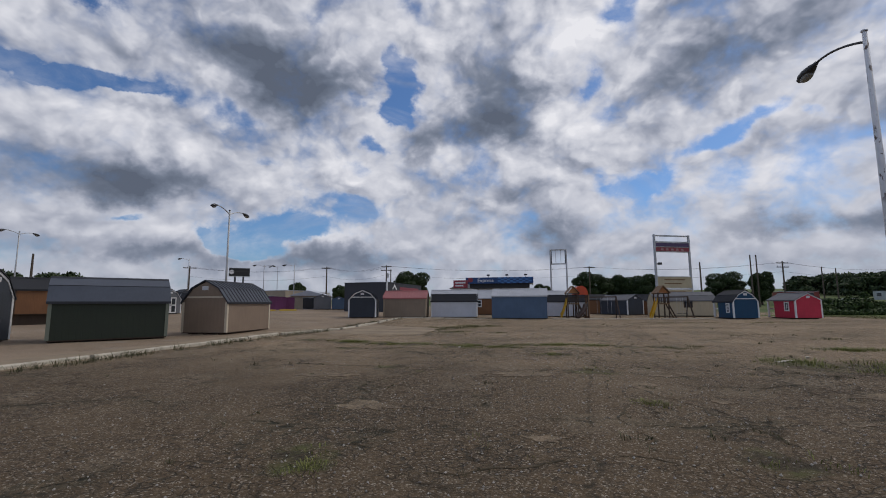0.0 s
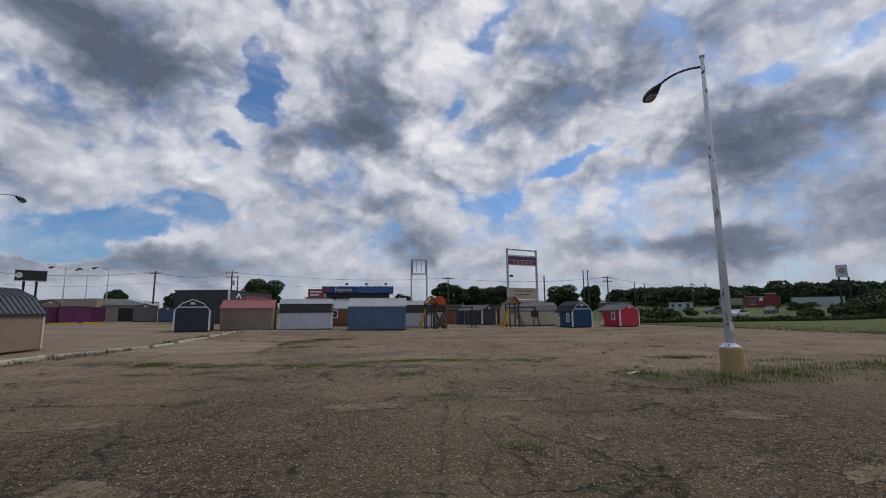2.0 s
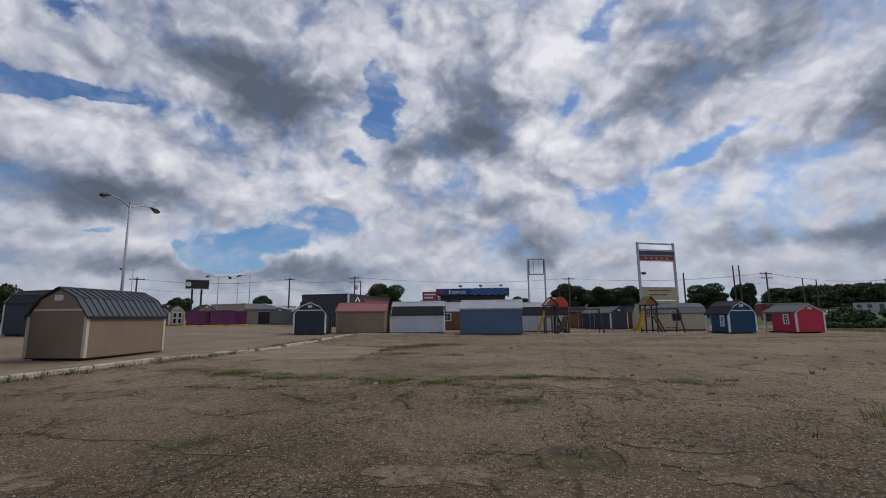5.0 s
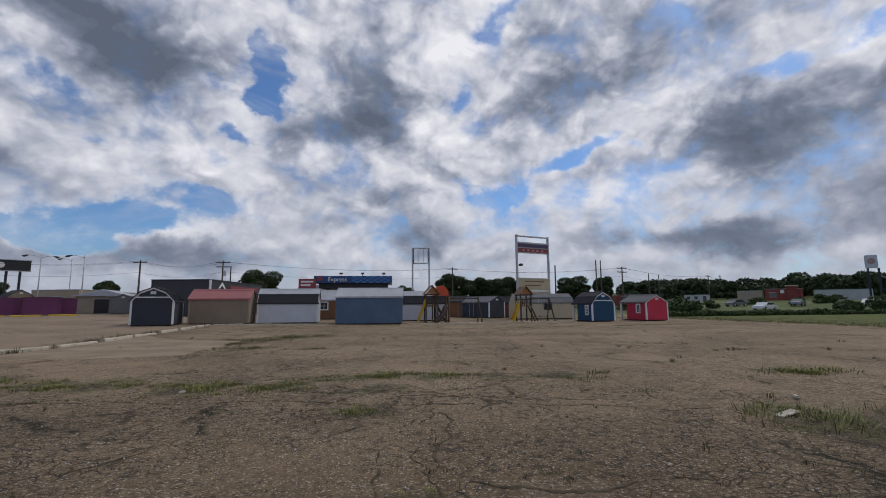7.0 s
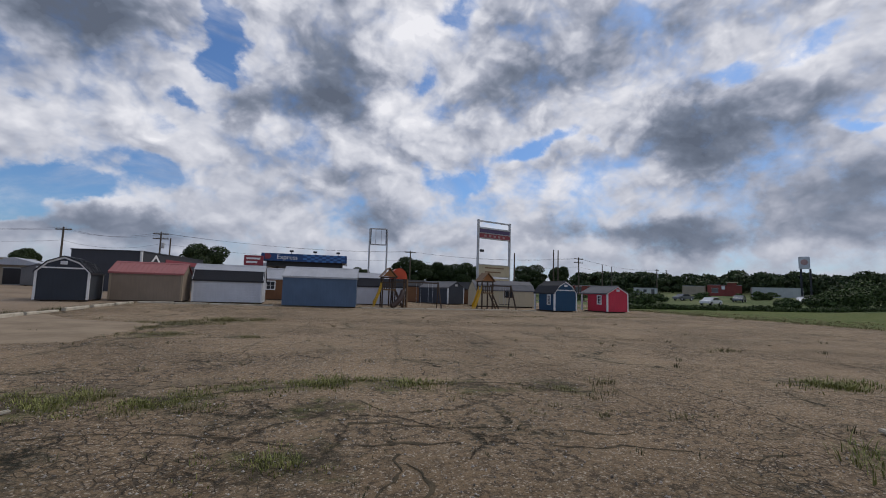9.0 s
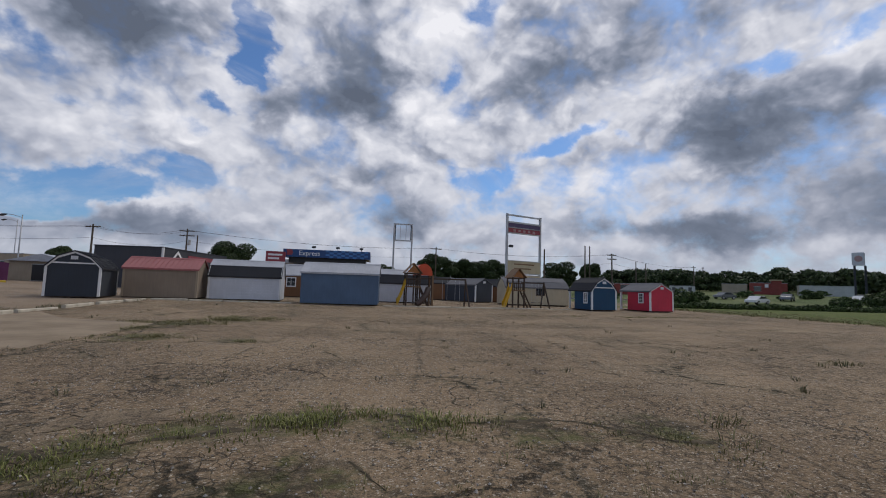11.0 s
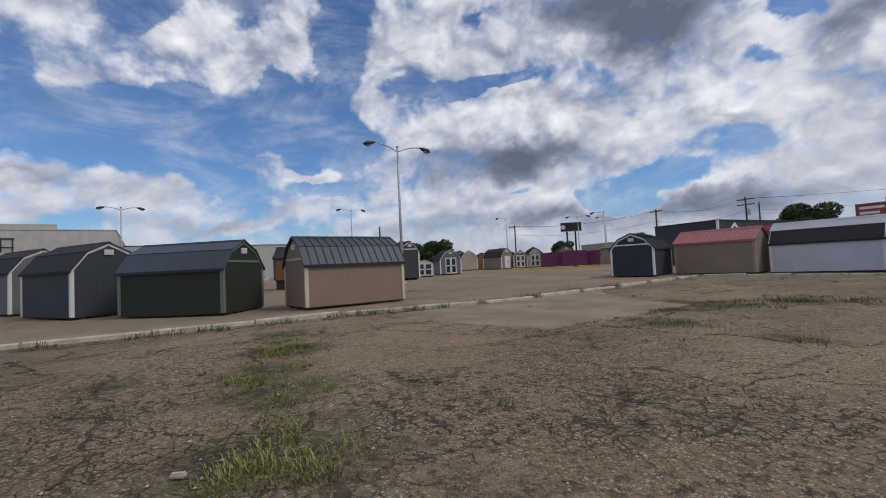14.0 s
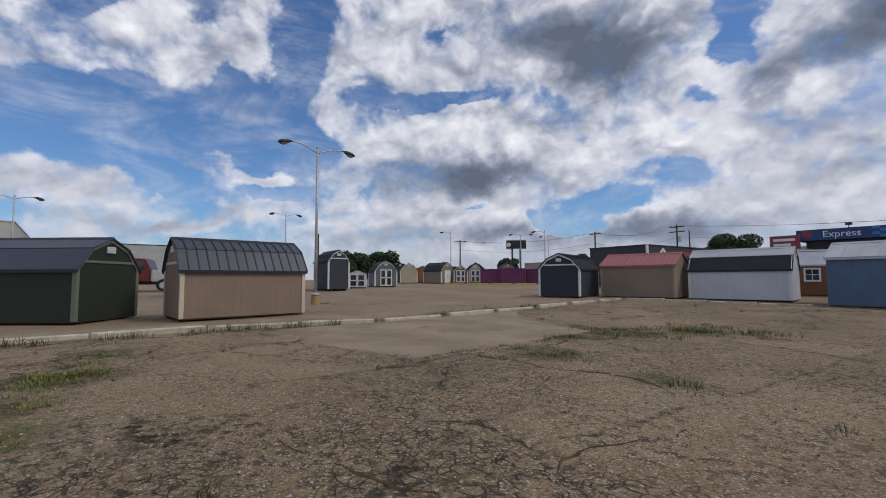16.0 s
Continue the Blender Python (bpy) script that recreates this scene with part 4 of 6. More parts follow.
shed("tan lofted barn shed with ribbed grey metal roof", -17.50, 20.33, 2.0, 2.44, 4.0, 1.64, 2.28, 2.66, "tan", "trim_cream", "metal_grey", seams=0.30, cap="metal_dark", arch=False)
shed("dark green lofted barn shed with grey metal roof", -16.18, 17.93, 138.2, 2.5, 4.05, 1.66, 2.28, 2.62, "green", "trim_green", "metal_grey", cap="metal_dark", arch=True)
shed("slate grey lofted barn shed with white trim and charcoal roof", -20.35, 13.45, 119.9, 2.5, 3.8, 1.84, 2.5, 2.86, "slate", "trim", "shingle", band=False)
shed("mid grey lofted barn shed with white trim and charcoal roof", -26.0, 10.75, 119.9, 2.44, 3.7, 1.95, 2.6, 2.95, "midgrey", "trim", "shingle", band=False)
shed("dark navy lofted barn shed with white arched trim", -16.70, 39.95, 15.0, 2.54, 3.7, 1.75, 2.30, 2.62, "navy", "trim", "metal_dark", seams=0.30)
shed("taupe gable shed with a faded red metal roof", -10.08, 43.35, 96.5, 2.6, 4.2, 1.95, 0, 2.62, "taupe", "trim_tan", "metal_red", seams=0.30, band=False, vent=False, arch=False)
shed("pale grey lap-sided barn shed with a charcoal and pale roof", -5.24, 44.9, 95.0, 2.44, 4.60, 1.68, 2.36, 2.76, "lap_white", "trim", "shingle", top="metal_light", vent=False, band=False)
shed("steel blue shed with a pale grey metal roof", 1.45, 43.3, 87.8, 3.0, 5.1, 2.2, 0, 2.86, "blue", "blue", "metal_light", seams=0.6, vent=False, band=False, arch=False)
shed("pale grey barn shed with a charcoal and pale roof", 6.0, 50.2, 90.0, 2.44, 5.0, 1.70, 2.38, 2.80, "lap_white", "trim", "shingle", top="metal_light", vent=False, band=False)
s = shed("rust brown gable shed with a white window", -3.0, 53.2, 90.0, 2.9, 5.6, 2.0, 0, 2.9, "brown", "brown", "metal_light", vent=False, band=False, arch=False)
pane_window(s, pose(0.0, 3.0, 1.35, 0, 0, -90), 0.75, 0.75, 2, 2)
s = shed("bright red gable shed with white trim and a porch", 23.15, 45.55, 12.0, 2.44, 3.3, 1.72, 0, 2.32, "red", "trim", "shingle_grey", band=False, porch=0.85)
pane_window(s, pose(0.0, 0.95, 1.1, 0, 0, -90), 0.45, 0.75, 2, 3)
s = shed("deep blue lofted barn shed with white trim", 17.95, 45.15, 10.0, 2.3, 3.0, 1.62, 2.2, 2.58, "royal", "trim", "shingle", porch=0.75)
pane_window(s, pose(0.0, 0.75, 1.0, 0, 0, -90), 0.42, 0.8, 2, 3)
s = shed("cream lofted barn cabin with a grey and charcoal roof", 13.4, 56.0, -90.0, 2.9, 6.2, 1.75, 2.25, 2.62, "cream", "cream", "shingle_grey", top="shingle_grey", vent=False, band=False, arch=False)
pane_window(s, pose(2.9, 3.4, 1.35, 0, 0, 90), 0.8, 0.7, 2, 1, "wood_dark")
shed("dark slate gable shed with white corner trim", 11.4, 57.0, 32.0, 2.5, 5.2, 1.85, 0, 2.45, "slate", "trim", "shingle_grey", band=False, arch=False)
shed("rust brown shed behind the play set", 9.9, 61.0, 90.0, 2.4, 3.4, 1.9, 0, 2.5, "brown", "brown", "shingle", band=False, vent=False, arch=False)
shed("dark brown shed beside the cream cabin", 14.6, 60.0, 60.0, 2.4, 3.4, 1.8, 0, 2.5, "brown", "brown", "shingle", band=False, vent=False, arch=False)
shed("rust brown shed with a dark grey roof", -29.8, 27.9, 153.2, 2.6, 5.2, 2.3, 0, 3.05, "brown", "wood_dark", "shingle", base=0.7, band=False, vent=False, arch=False)

def bearing(az, r):
    return 0.69 + r * math.sin(radians(az)), 16.77 + r * math.cos(radians(az))


# sheds of the far row, facing the lot
s = shed("grey lofted barn shed with white glazed doors", *bearing(-57.8, 46), 70.0, 2.3, 3.4, 1.65, 2.3, 2.65, "midgrey", "trim", "shingle", band=False)
double_door(s, 1.15, 1.2, 1.65, 0.14, "midgrey", "trim")
shed("tall slate barn shed with white arched trim", *bearing(-63.2, 37.5), 84.0, 1.8, 3.6, 2.45, 3.0, 3.32, "slate", "trim", "shingle", base=0.2)
s = shed("small white playhouse with glazed panels", *bearing(-61.0, 43.5), 60.0, 1.7, 1.6, 1.4, 0, 1.75, "trim", "trim", "shingle", band=False, vent=False)
double_door(s, 0.85, 1.45, 1.2, 0.14, "navy", "trim")


for az, r, turn, W, L, hs, wall, trim, roof, words, door in (
        (-54.9, 60, 53, 2.3, 3.4, (1.7, 2.3, 2.65), "cream", "trim", "shingle_grey", "beige lofted barn shed in the far row", ""),
        (-52.9, 63, 60, 2.0, 3.0, (1.9, 0, 2.3), "orange", "orange", "shingle", "orange timber shed in the far row", ""),
        (-49.66, 58, 97, 2.3, 3.3, (1.7, 2.35, 2.7), "taupe", "trim", "shingle", "taupe barn shed with a white door", "plain"),
        (-48.1, 59, 49, 1.8, 3.0, (1.7, 0, 2.4), "brown", "trim", "shingle", "dark red shed with white glazed doors", "glazed"),
        (-46.2, 60, 48, 1.7, 3.0, (1.7, 2.2, 2.5), "cream", "trim", "shingle", "cream barn shed with white glazed doors", "glazed"),
        (-56.0, 64, 58, 2.4, 4.0, (1.8, 2.4, 2.8), "slate", "slate", "shingle", "slate barn shed in the far row", ""),
        (-50.5, 70, 58, 2.6, 4.0, (2.0, 2.6, 3.0), "navy", "trim", "shingle", "dark barn shed behind the far row", ""),
        (-46.5, 70, 50, 2.6, 4.0, (2.0, 2.5, 2.9), "slate", "slate", "shingle", "slate barn shed behind the far row", ""),
        (-42.5, 68, 50, 2.6, 4.0, (1.9, 2.4, 2.8), "taupe", "taupe", "shingle", "taupe barn shed behind the far row", ""),
        (-34.6, 59, 25, 2.6, 4.0, (1.9, 0, 2.4), "midgrey", "midgrey", "shingle_grey", "grey gable shed near the open garage", ""),
        (-32.0, 58, 25, 2.0, 3.0, (1.7, 0, 2.1), "blue", "blue", "shingle_grey", "small blue shed near the dark building", "")):
    x, y = bearing(az, r)
    s = shed(words, x, y, turn, W, L, *hs, wall, trim, roof, band=False, vent=wall != "orange", arch=trim == "trim")
    if door:
        double_door(s, W / 2, 1.15, 1.6, 0.14, "trim", "trim", door == "glazed")


def purple_box(az, r, turn, w, d, h):
    x, y = bearing(az, r)
    b = thing("storage_box", pose(x, y, gz(x, y), 0, 0, turn), "purple panelled storage box beside the yellow kerb", "storage box", "purple boxes")
    part("body", Geo().box(0, w, 0, d, 0.08, h), "purple", b, bevel=0.02)
    part("lid", Geo().prism([(-0.05, h), (w + 0.05, h), (w + 0.05, h + 0.06), (w / 2, h + 0.13), (-0.05, h + 0.06)], -0.05, d + 0.05), "purple", b)
    for k in range(int(w / 0.6) + 1):
        part("batten", Geo().box(min(k * 0.6, w - 0.06), min(k * 0.6, w - 0.06) + 0.06, -0.025, 0.0, 0.08, h), "purple", b)
    for xx in (0.15, w - 0.3):
        part("skid", Geo().box(xx, xx + 0.15, 0, d, -0.05, 0.08), "wood_dark", b)


purple_box(-44.7, 57.0, 40, 2.5, 2.2, 1.75)
purple_box(-42.2, 56.0, 38, 3.0, 2.2, 1.85)
purple_box(-39.2, 57.5, 35, 1.6, 2.2, 1.75)


# ---- lamp posts ----
def lamp_head(parent, m, k=1.0):
    """A cobra-head lantern; m stands where the arm enters, the lantern along +y."""
    head = part("lantern", Geo(), "lamp_black", parent)
    g = Geo()
    prof = [(0.0, 0.05, 0.05), (0.10, 0.075, 0.07), (0.25, 0.13, 0.12), (0.45, 0.185, 0.15), (0.65, 0.18, 0.13), (0.80, 0.12, 0.08), (0.86, 0.04, 0.03)]
    n, rings = 12, []
    for y, rx, rz in prof:
        rings += [(k * rx * math.cos(6.28319 * i / n), k * y, k * rz * math.sin(6.28319 * i / n)) for i in range(n)]
    f = [(a * n + i, a * n + (i + 1) % n, (a + 1) * n + (i + 1) % n, (a + 1) * n + i) for a in range(len(prof) - 1) for i in range(n)]
    g.add(rings, f + [tuple(range(n)), tuple(range(len(rings) - n, len(rings)))])
    head.data = g.mesh("lantern", M["lamp_black"], True)
    head.matrix_basis = m
    g = Geo()
    rings = []
    for t in range(5):
        r = math.cos(t / 4 * 1.5)
        rings += [(k * 0.15 * r * math.cos(6.28319 * i / n), k * (0.52 + 0.24 * r * math.sin(6.28319 * i / n)), k * (-0.09 - 0.11 * math.sin(t / 4 * 1.5))) for i in range(n)]
    g.add(rings, [(a * n + i, a * n + (i + 1) % n, (a + 1) * n + (i + 1) % n, (a + 1) * n + i) for a in range(4) for i in range(n)] + [tuple(range(len(rings) - n, len(rings)))])
    part("lens", g, "lens", head, smooth=True)
    return head


def lamp_post(x, y, high, arms, mat, label, block=0.0, r0=0.11, r1=0.06, k=1.0, reach=2.4, lift=0.35, br=0.28):
    p = thing("lamp_post", pose(x, y, gz(x, y)), label, "lamp post", "lot lamps")
    z0 = 0.0
    if block:
        n = 20
        g = Geo().tube([(0, 0, -0.05), (0, 0, block * 0.5), (0, 0, block - 0.03), (0, 0, block)], [br * 1.04, br * 1.02, br, br * 0.9], n)
        part("footing", g, "block", p, "worn yellow concrete footing")
        part("base_flare", Geo().tube([(0, 0, block), (0, 0, block + 0.03), (0, 0, block + 0.07), (0, 0, block + 0.11)], [0.24, 0.24, 0.17, 0.125], 10), mat, p)
        for i in range(4):
            a = 0.785 + i * 1.571
            part("bolt", Geo().tube([(0.2 * math.cos(a), 0.2 * math.sin(a), block), (0.2 * math.cos(a), 0.2 * math.sin(a), block + 0.09)], 0.02, 6), "pole_grey", p)
        z0 = block
    part("pole", Geo().tube([(0, 0, z0), (0, 0, high * 0.5), (0, 0, high)], [r0, (r0 + r1) / 2, r1], 14), mat, p, smooth=True)
    part("cap", Geo().tube([(0, 0, high), (0, 0, high + 0.03), (0, 0, high + 0.05)], [r1 + 0.025, r1 + 0.025, r1], 12), mat, p)
    if block:
        part("hand_hole", Geo().box(-0.05, 0.05, -r0 - 0.012, -r0 + 0.02, block + 0.4, block + 0.62), mat, p)
    for a, droop in arms:
        d = Vector((math.sin(radians(a)), math.cos(radians(a)), 0))
        pts = []
        for i in range(9):
            u = i / 8
            pts.append(d * (reach * u) + Vector((0, 0, high - 0.28 + lift * (1 - (1 - u) ** 2) - droop * max(0, u - 0.6) ** 2)))
        part("arm", Geo().tube(pts, 0.032, 8), "lamp_black" if mat == "pole" else mat, p, smooth=True)
        end = pts[-1]
        lamp_head(p, Matrix.Translation(end) @ pose(0, 0, 0, -14, 0, -a) @ Matrix.Diagonal((1, 1, 1, 1)), k)
    return p


lamp_post(8.09, 12.56, 8.22, [(-4, 0.2)], "pole", "white flaking steel lamp post on a yellow footing", block=0.63, br=0.24, r0=0.105, r1=0.05, k=0.95, reach=1.65, lift=0.42)
lamp_post(-20.03, 26.98, 7.70, [(176, 0.0), (2, 0.0)], "pole_grey", "tall grey lamp post with two arms", block=0.45, br=0.2, r0=0.085, r1=0.05, k=0.8, reach=1.35, lift=0.36)
for x, y, h, arms in ((-51.5, 37.1, 8.4, [(180, 0), (0, 0)]), (-52.5, 13.8, 8.2, [(180, 0), (0, 0)]), (-57.5, 68.0, 8.4, [(200, 0)]), (-47.0, 74.0, 7.6, [(230, 0), (50, 0)]),
                      (-55.0, 92.0, 9.0, [(-110, 0)]), (-38.0, 68.5, 7.2, [(-110, 0)])):
    lamp_post(x, y, h, arms, "pole_grey", "distant grey street lamp post", r0=0.09, r1=0.05, k=0.85, reach=1.25, lift=0.3)


# ---- utility poles and wires ----
def utility_pole(x, y, high, arms=2, turn=0, box=False, label="wooden utility pole with cross arms"):
    p = thing("utility_pole", pose(x, y, gz(x, y), 0, 0, turn), label, "utility pole", "utility poles")
    part("pole", Geo().tube([(0, 0, -0.1), (0, 0, high)], [0.17, 0.11], 8), "pole_wood", p)
    for i in range(arms):
        z = high - 0.35 - 0.75 * i
        part("cross_arm", Geo().box(-1.15, 1.15, -0.06, 0.06, z - 0.07, z + 0.07), "pole_wood", p)
        for xx in (-1.0, -0.4, 0.4, 1.0):
            part("insulator", Geo().tube([(xx, 0, z + 0.07), (xx, 0, z + 0.24)], [0.035, 0.06], 6), "pole_grey", p)
    if box:
        part("transformer", Geo().tube([(0.35, 0, high - 2.6), (0.35, 0, high - 2.5), (0.35, 0, high - 1.75), (0.35, 0, high - 1.7)], [0.2, 0.25, 0.25, 0.15], 10), "pole_grey", p)
    return p


POLES = [(-39.1, 83.1, 9.0), (-28.4, 88.1, 9.5), (13.0, 99.6, 9.4), (46.0, 92.0, 9.0), (93.0, 130.0, 10.0), (125.0, 166.0, 12.4), (-64.0, 76.0, 9.0)]
for i, (x, y, h) in enumerate(POLES):
    utility_pole(x, y, h - gz(x, y) + 0.0, 2 if i % 2 else 1, -12 + 9 * i, box=i in (1, 4))
for x, y, h in ((42.5, 96.0, 10.2), (44.0, 97.0, 10.2), (28.5, 82.0, 8.2), (66.0, 116.0, 8.0), (70.0, 118.0, 7.6), (-60.0, 45.0, 7.0), (-30.5, 98.0, 8.4)):
    utility_pole(x, y, h, 0, 0, label="bare grey-brown wooden pole")


def wire(a, b, sag, name="overhead_wire"):
    pts = []
    for i in range(13):
        u = i / 12
        pts.append(Vector(a).lerp(Vector(b), u) - Vector((0, 0, sag * 4 * u * (1 - u))))
    alone(name, Geo().tube(pts, 0.014, 4), "wire", "black overhead cable hung between poles", "cable", group="cables")


for i in (6, 0, 1, 2, 3, 4):
    a, b = POLES[i], POLES[0 if i == 6 else i + 1]
    for off, z in ((-0.9, -0.2), (0.9, -0.2), (0.0, -1.9)):
        wire((a[0] + off * 0.5, a[1] + off * 0.4, a[2] + z), (b[0] + off * 0.5, b[1] + off * 0.4, b[2] + z), 0.9)


# ---- pylon signs ----
def pylon(x, y, turn, w, high, r, panels, bars, label):
    p = thing("pylon_sign", pose(x, y, gz(x, y), 0, 0, turn), label, "pylon sign")
    for xx in (0, w):
        part("post", Geo().tube([(xx, 0, -0.1), (xx, 0, high)], r, 10), "pole_grey", p)
    for z in bars:
        part("rail", Geo().box(0, w, -0.09, 0.09, z - 0.09, z + 0.09), "pole_grey", p)
    for z0, z1, mat, words in panels:
        b = part("panel", Geo().box(r * 0.6, w - r * 0.6, -0.16, 0.16, z0, z1), mat, p, words)
        part("panel_frame", Geo().box(r * 0.6, w - r * 0.6, -0.2, 0.2, z1 - 0.03, z1 + 0.06).box(r * 0.6, w - r * 0.6, -0.2, 0.2, z0 - 0.06, z0 + 0.03), "pole_grey", b)
        n = 5
        for k in range(n):
            x0 = w * (0.16 + 0.145 * k)
            if mat == "sign_red":
                part("letter_bar", Geo().box(x0, x0 + w * 0.07, -0.175, -0.15, z0 + (z1 - z0) * 0.25, z0 + (z1 - z0) * 0.72), "pink", b)
        if mat == "sign_cream":
            for k in range(2):
                part("letter_bar", Geo().box(w * 0.2, w * (0.8 - 0.1 * k), -0.175, -0.15, z1 - (z1 - z0) * (0.3 + 0.35 * k), z1 - (z1 - z0) * (0.2 + 0.35 * k)), "wood", b)
    return p


p = pylon(16.7, 64.0, 22.0, 5.3, 10.6, 0.17, [(8.95, 9.5, "sign_plum", "dull purple sign panel"), (8.3, 8.9, "sign_red", "faded red sign panel"), (3.4, 4.9, "sign_cream", "cream sign board"), (2.0, 3.2, "sign_cream", "cream sign board")], (10.45, 9.6), "tall twin-post pylon sign with a faded red panel")
part("floodlight", Geo().box(0.25, 0.75, -0.35, 0.0, 6.5, 6.8), "lamp_black", p, bevel=0.04)
p = pylon(3.66, 75.0, 0.0, 2.5, 9.9, 0.13, [], (9.85, 7.55), "empty steel pylon sign on two posts")
for xx in (0.85, 1.65):
    part("rod", Geo().tube([(xx, 0, 7.6), (xx, 0, 9.8)], 0.035, 6), "pole_grey", p)
for xx in (0.1, 2.28):
    part("inner_bar", Geo().box(xx, xx + 0.12, -0.05, 0.05, 7.6, 9.8), "metal_dark", p)


def billboard(x, y, turn, w, h, z0):
    b = thing("billboard", pose(x, y, gz(x, y), 0, 0, turn), "dark billboard on two steel posts", "billboard")
    part("board", Geo().box(0, w, -0.2, 0.2, z0, z0 + h), "black", b, bevel=0.03)
    part("rim", Geo().box(-0.08, w + 0.08, -0.25, 0.25, z0 - 0.12, z0).box(-0.08, w + 0.08, -0.25, 0.25, z0 + h, z0 + h + 0.1), "pole_grey", b)
    for k in (0.3, 0.7):
        part("post", Geo().tube([(w * k, 0.1, -0.1), (w * k, 0.1, z0)], 0.2, 8), "metal_dark", b)
    part("logo", Geo().tube([(w * 0.12, -0.24, z0 + h * 0.5), (w * 0.12, -0.2, z0 + h * 0.5)], h * 0.28, 12), "sign_white", b)


billboard(-70.1, 96.0, 42, 4.6, 1.9, 7.4)


# ---- canopy, buildings ----
def canopy():
    c = thing("fuel_canopy", pose(-8.6, 63.0, gz(-4, 63), 0, 0, 0), "blue station canopy with a checked fascia", "canopy")
    w, d, z0, z1 = 9.1, 7.0, 4.0, 4.85
    part("roof", Geo().box(0.05, w - 0.05, 0.05, d, z0 + 0.1, z1 - 0.1), "black", c)
    f = part("fascia", Geo().box(0, w, -0.12, 0.0, z0, z1), "sign_blue", c, "blue fascia with a light blue checked end")
    for i in range(11):
        for j in range(4):
            if (i + j) % 2:
                part("check", Geo().box(w * 0.48 + i * 0.42, w * 0.48 + i * 0.42 + 0.42, -0.135, -0.12, z0 + j * 0.21 + 0.01, z0 + j * 0.21 + 0.22), "sign_blue_light", f)
    part("emblem", Geo().prism([(0.25, z0 + 0.2), (0.75, z0 + 0.2), (0.95, z0 + 0.5), (0.75, z0 + 0.8), (0.25, z0 + 0.8)], -0.14, -0.12), "sign_red", f)
    lettering("lettering", "Express", 0.72, pose(2.65, -0.14, (z0 + z1) / 2, 90, 0, 0), "sign_white", f)
    for x in (0.0, w):
        part("side_fascia", Geo().box(*((x, x + 0.12) if x else (-0.12, 0.0)), -0.12, d, z0, z1), "sign_blue", c)
    for x in (1.2, w / 2, w - 1.2):
        part("column", Geo().box(x - 0.16, x + 0.16, 2.8, 3.12, -0.1, z0 + 0.1), "metal_dark", c)
    part("underside", Geo().box(0.4, w - 0.4, 0.4, d - 0.4, z0 - 0.6, z0 + 0.1), "black", c)
    for x in (3.0, 5.6, 8.2):
        part("roof_light", Geo().box(x - 0.2, x + 0.2, 0.5, 0.8, z1 + 0.25, z1 + 0.45).box(x - 0.03, x + 0.03, 0.6, 0.66, z1 - 0.1, z1 + 0.25), "lamp_black", c)
    r = thing("price_sign", pose(-10.4, 62.5, gz(-10, 62)), "red price sign beside the canopy", "sign")
    part("panel", Geo().box(0, 2.0, -0.1, 0.1, 3.3, 4.4), "sign_red", r, bevel=0.02)
    part("post", Geo().box(0.9, 1.1, -0.07, 0.07, -0.1, 3.3), "pole_grey", r)
    for k in range(2):
        part("letter_bar", Geo().box(0.25, 1.7 - 0.3 * k, -0.115, -0.1, 3.95 - 0.4 * k, 4.15 - 0.4 * k), "sign_white", r)


canopy()


def building(name, x, y, turn, w, d, h, wall, roof, label, windows=(), category="building", parapet=0.3, dz=0.0):
    b = thing(name, pose(x, y, gz(x, y) + dz, 0, 0, turn), label, category)
    t = 0.25
    part("front_wall", Geo().box(0, w, 0, t, -0.3, h), wall, b)
    part("back_wall", Geo().box(0, w, d - t, d, -0.3, h), wall, b)
    part("side_wall", Geo().box(0, t, t, d - t, -0.3, h), wall, b)
    part("side_wall", Geo().box(w - t, w, t, d - t, -0.3, h), wall, b)
    part("roof", Geo().box(t, w - t, t, d - t, h - parapet - 0.15, h - parapet), roof, b)
    part("coping", Geo().box(-0.06, w + 0.06, -0.06, t + 0.05, h, h + 0.1).box(-0.06, t, t + 0.05, d, h, h + 0.1).box(w - t, w + 0.06, t + 0.05, d, h, h + 0.1), roof, b)
    for x0, x1, z0, z1, mat in windows:
        win = part("window" if mat == "glass" else "panel", Geo().box(x0, x1, -0.04, 0.0, z0, z1), mat, b)
        part("window_frame", Geo().box(x0 - 0.08, x1 + 0.08, -0.07, 0.0, z0 - 0.08, z0), "pole_grey", win)
        part("window_frame", Geo().box(x0 - 0.08, x1 + 0.08, -0.07, 0.0, z1, z1 + 0.08), "pole_grey", win)
    return b


# dark hall behind the sheds, with a red band and a white gable mark on its side
b = building("hall", -25.3, 59.4, -6.0, 6.4, 14.0, 3.85, "dark_metal", "metal_dark", "dark metal-clad hall with a flat roof", (), parapet=0.1)
part("pilaster", Geo().box(6.28, 6.46, -0.06, 0.12, 0, 3.97), "trim", b)
part("sign_band", Geo().box(6.4, 6.46, 4.6, 12.5, 2.95, 3.4), "sign_red", b, "faded red sign band")
part("gable_mark", Geo().add([(6.48, 1.6, 3.0), (6.48, 2.5, 3.75), (6.48, 3.4, 3.0), (6.48, 3.0, 3.0), (6.48, 2.5, 3.4), (6.48, 2.0, 3.0)], [(0, 1, 4, 5), (1, 2, 3, 4)]), "sign_white", b)
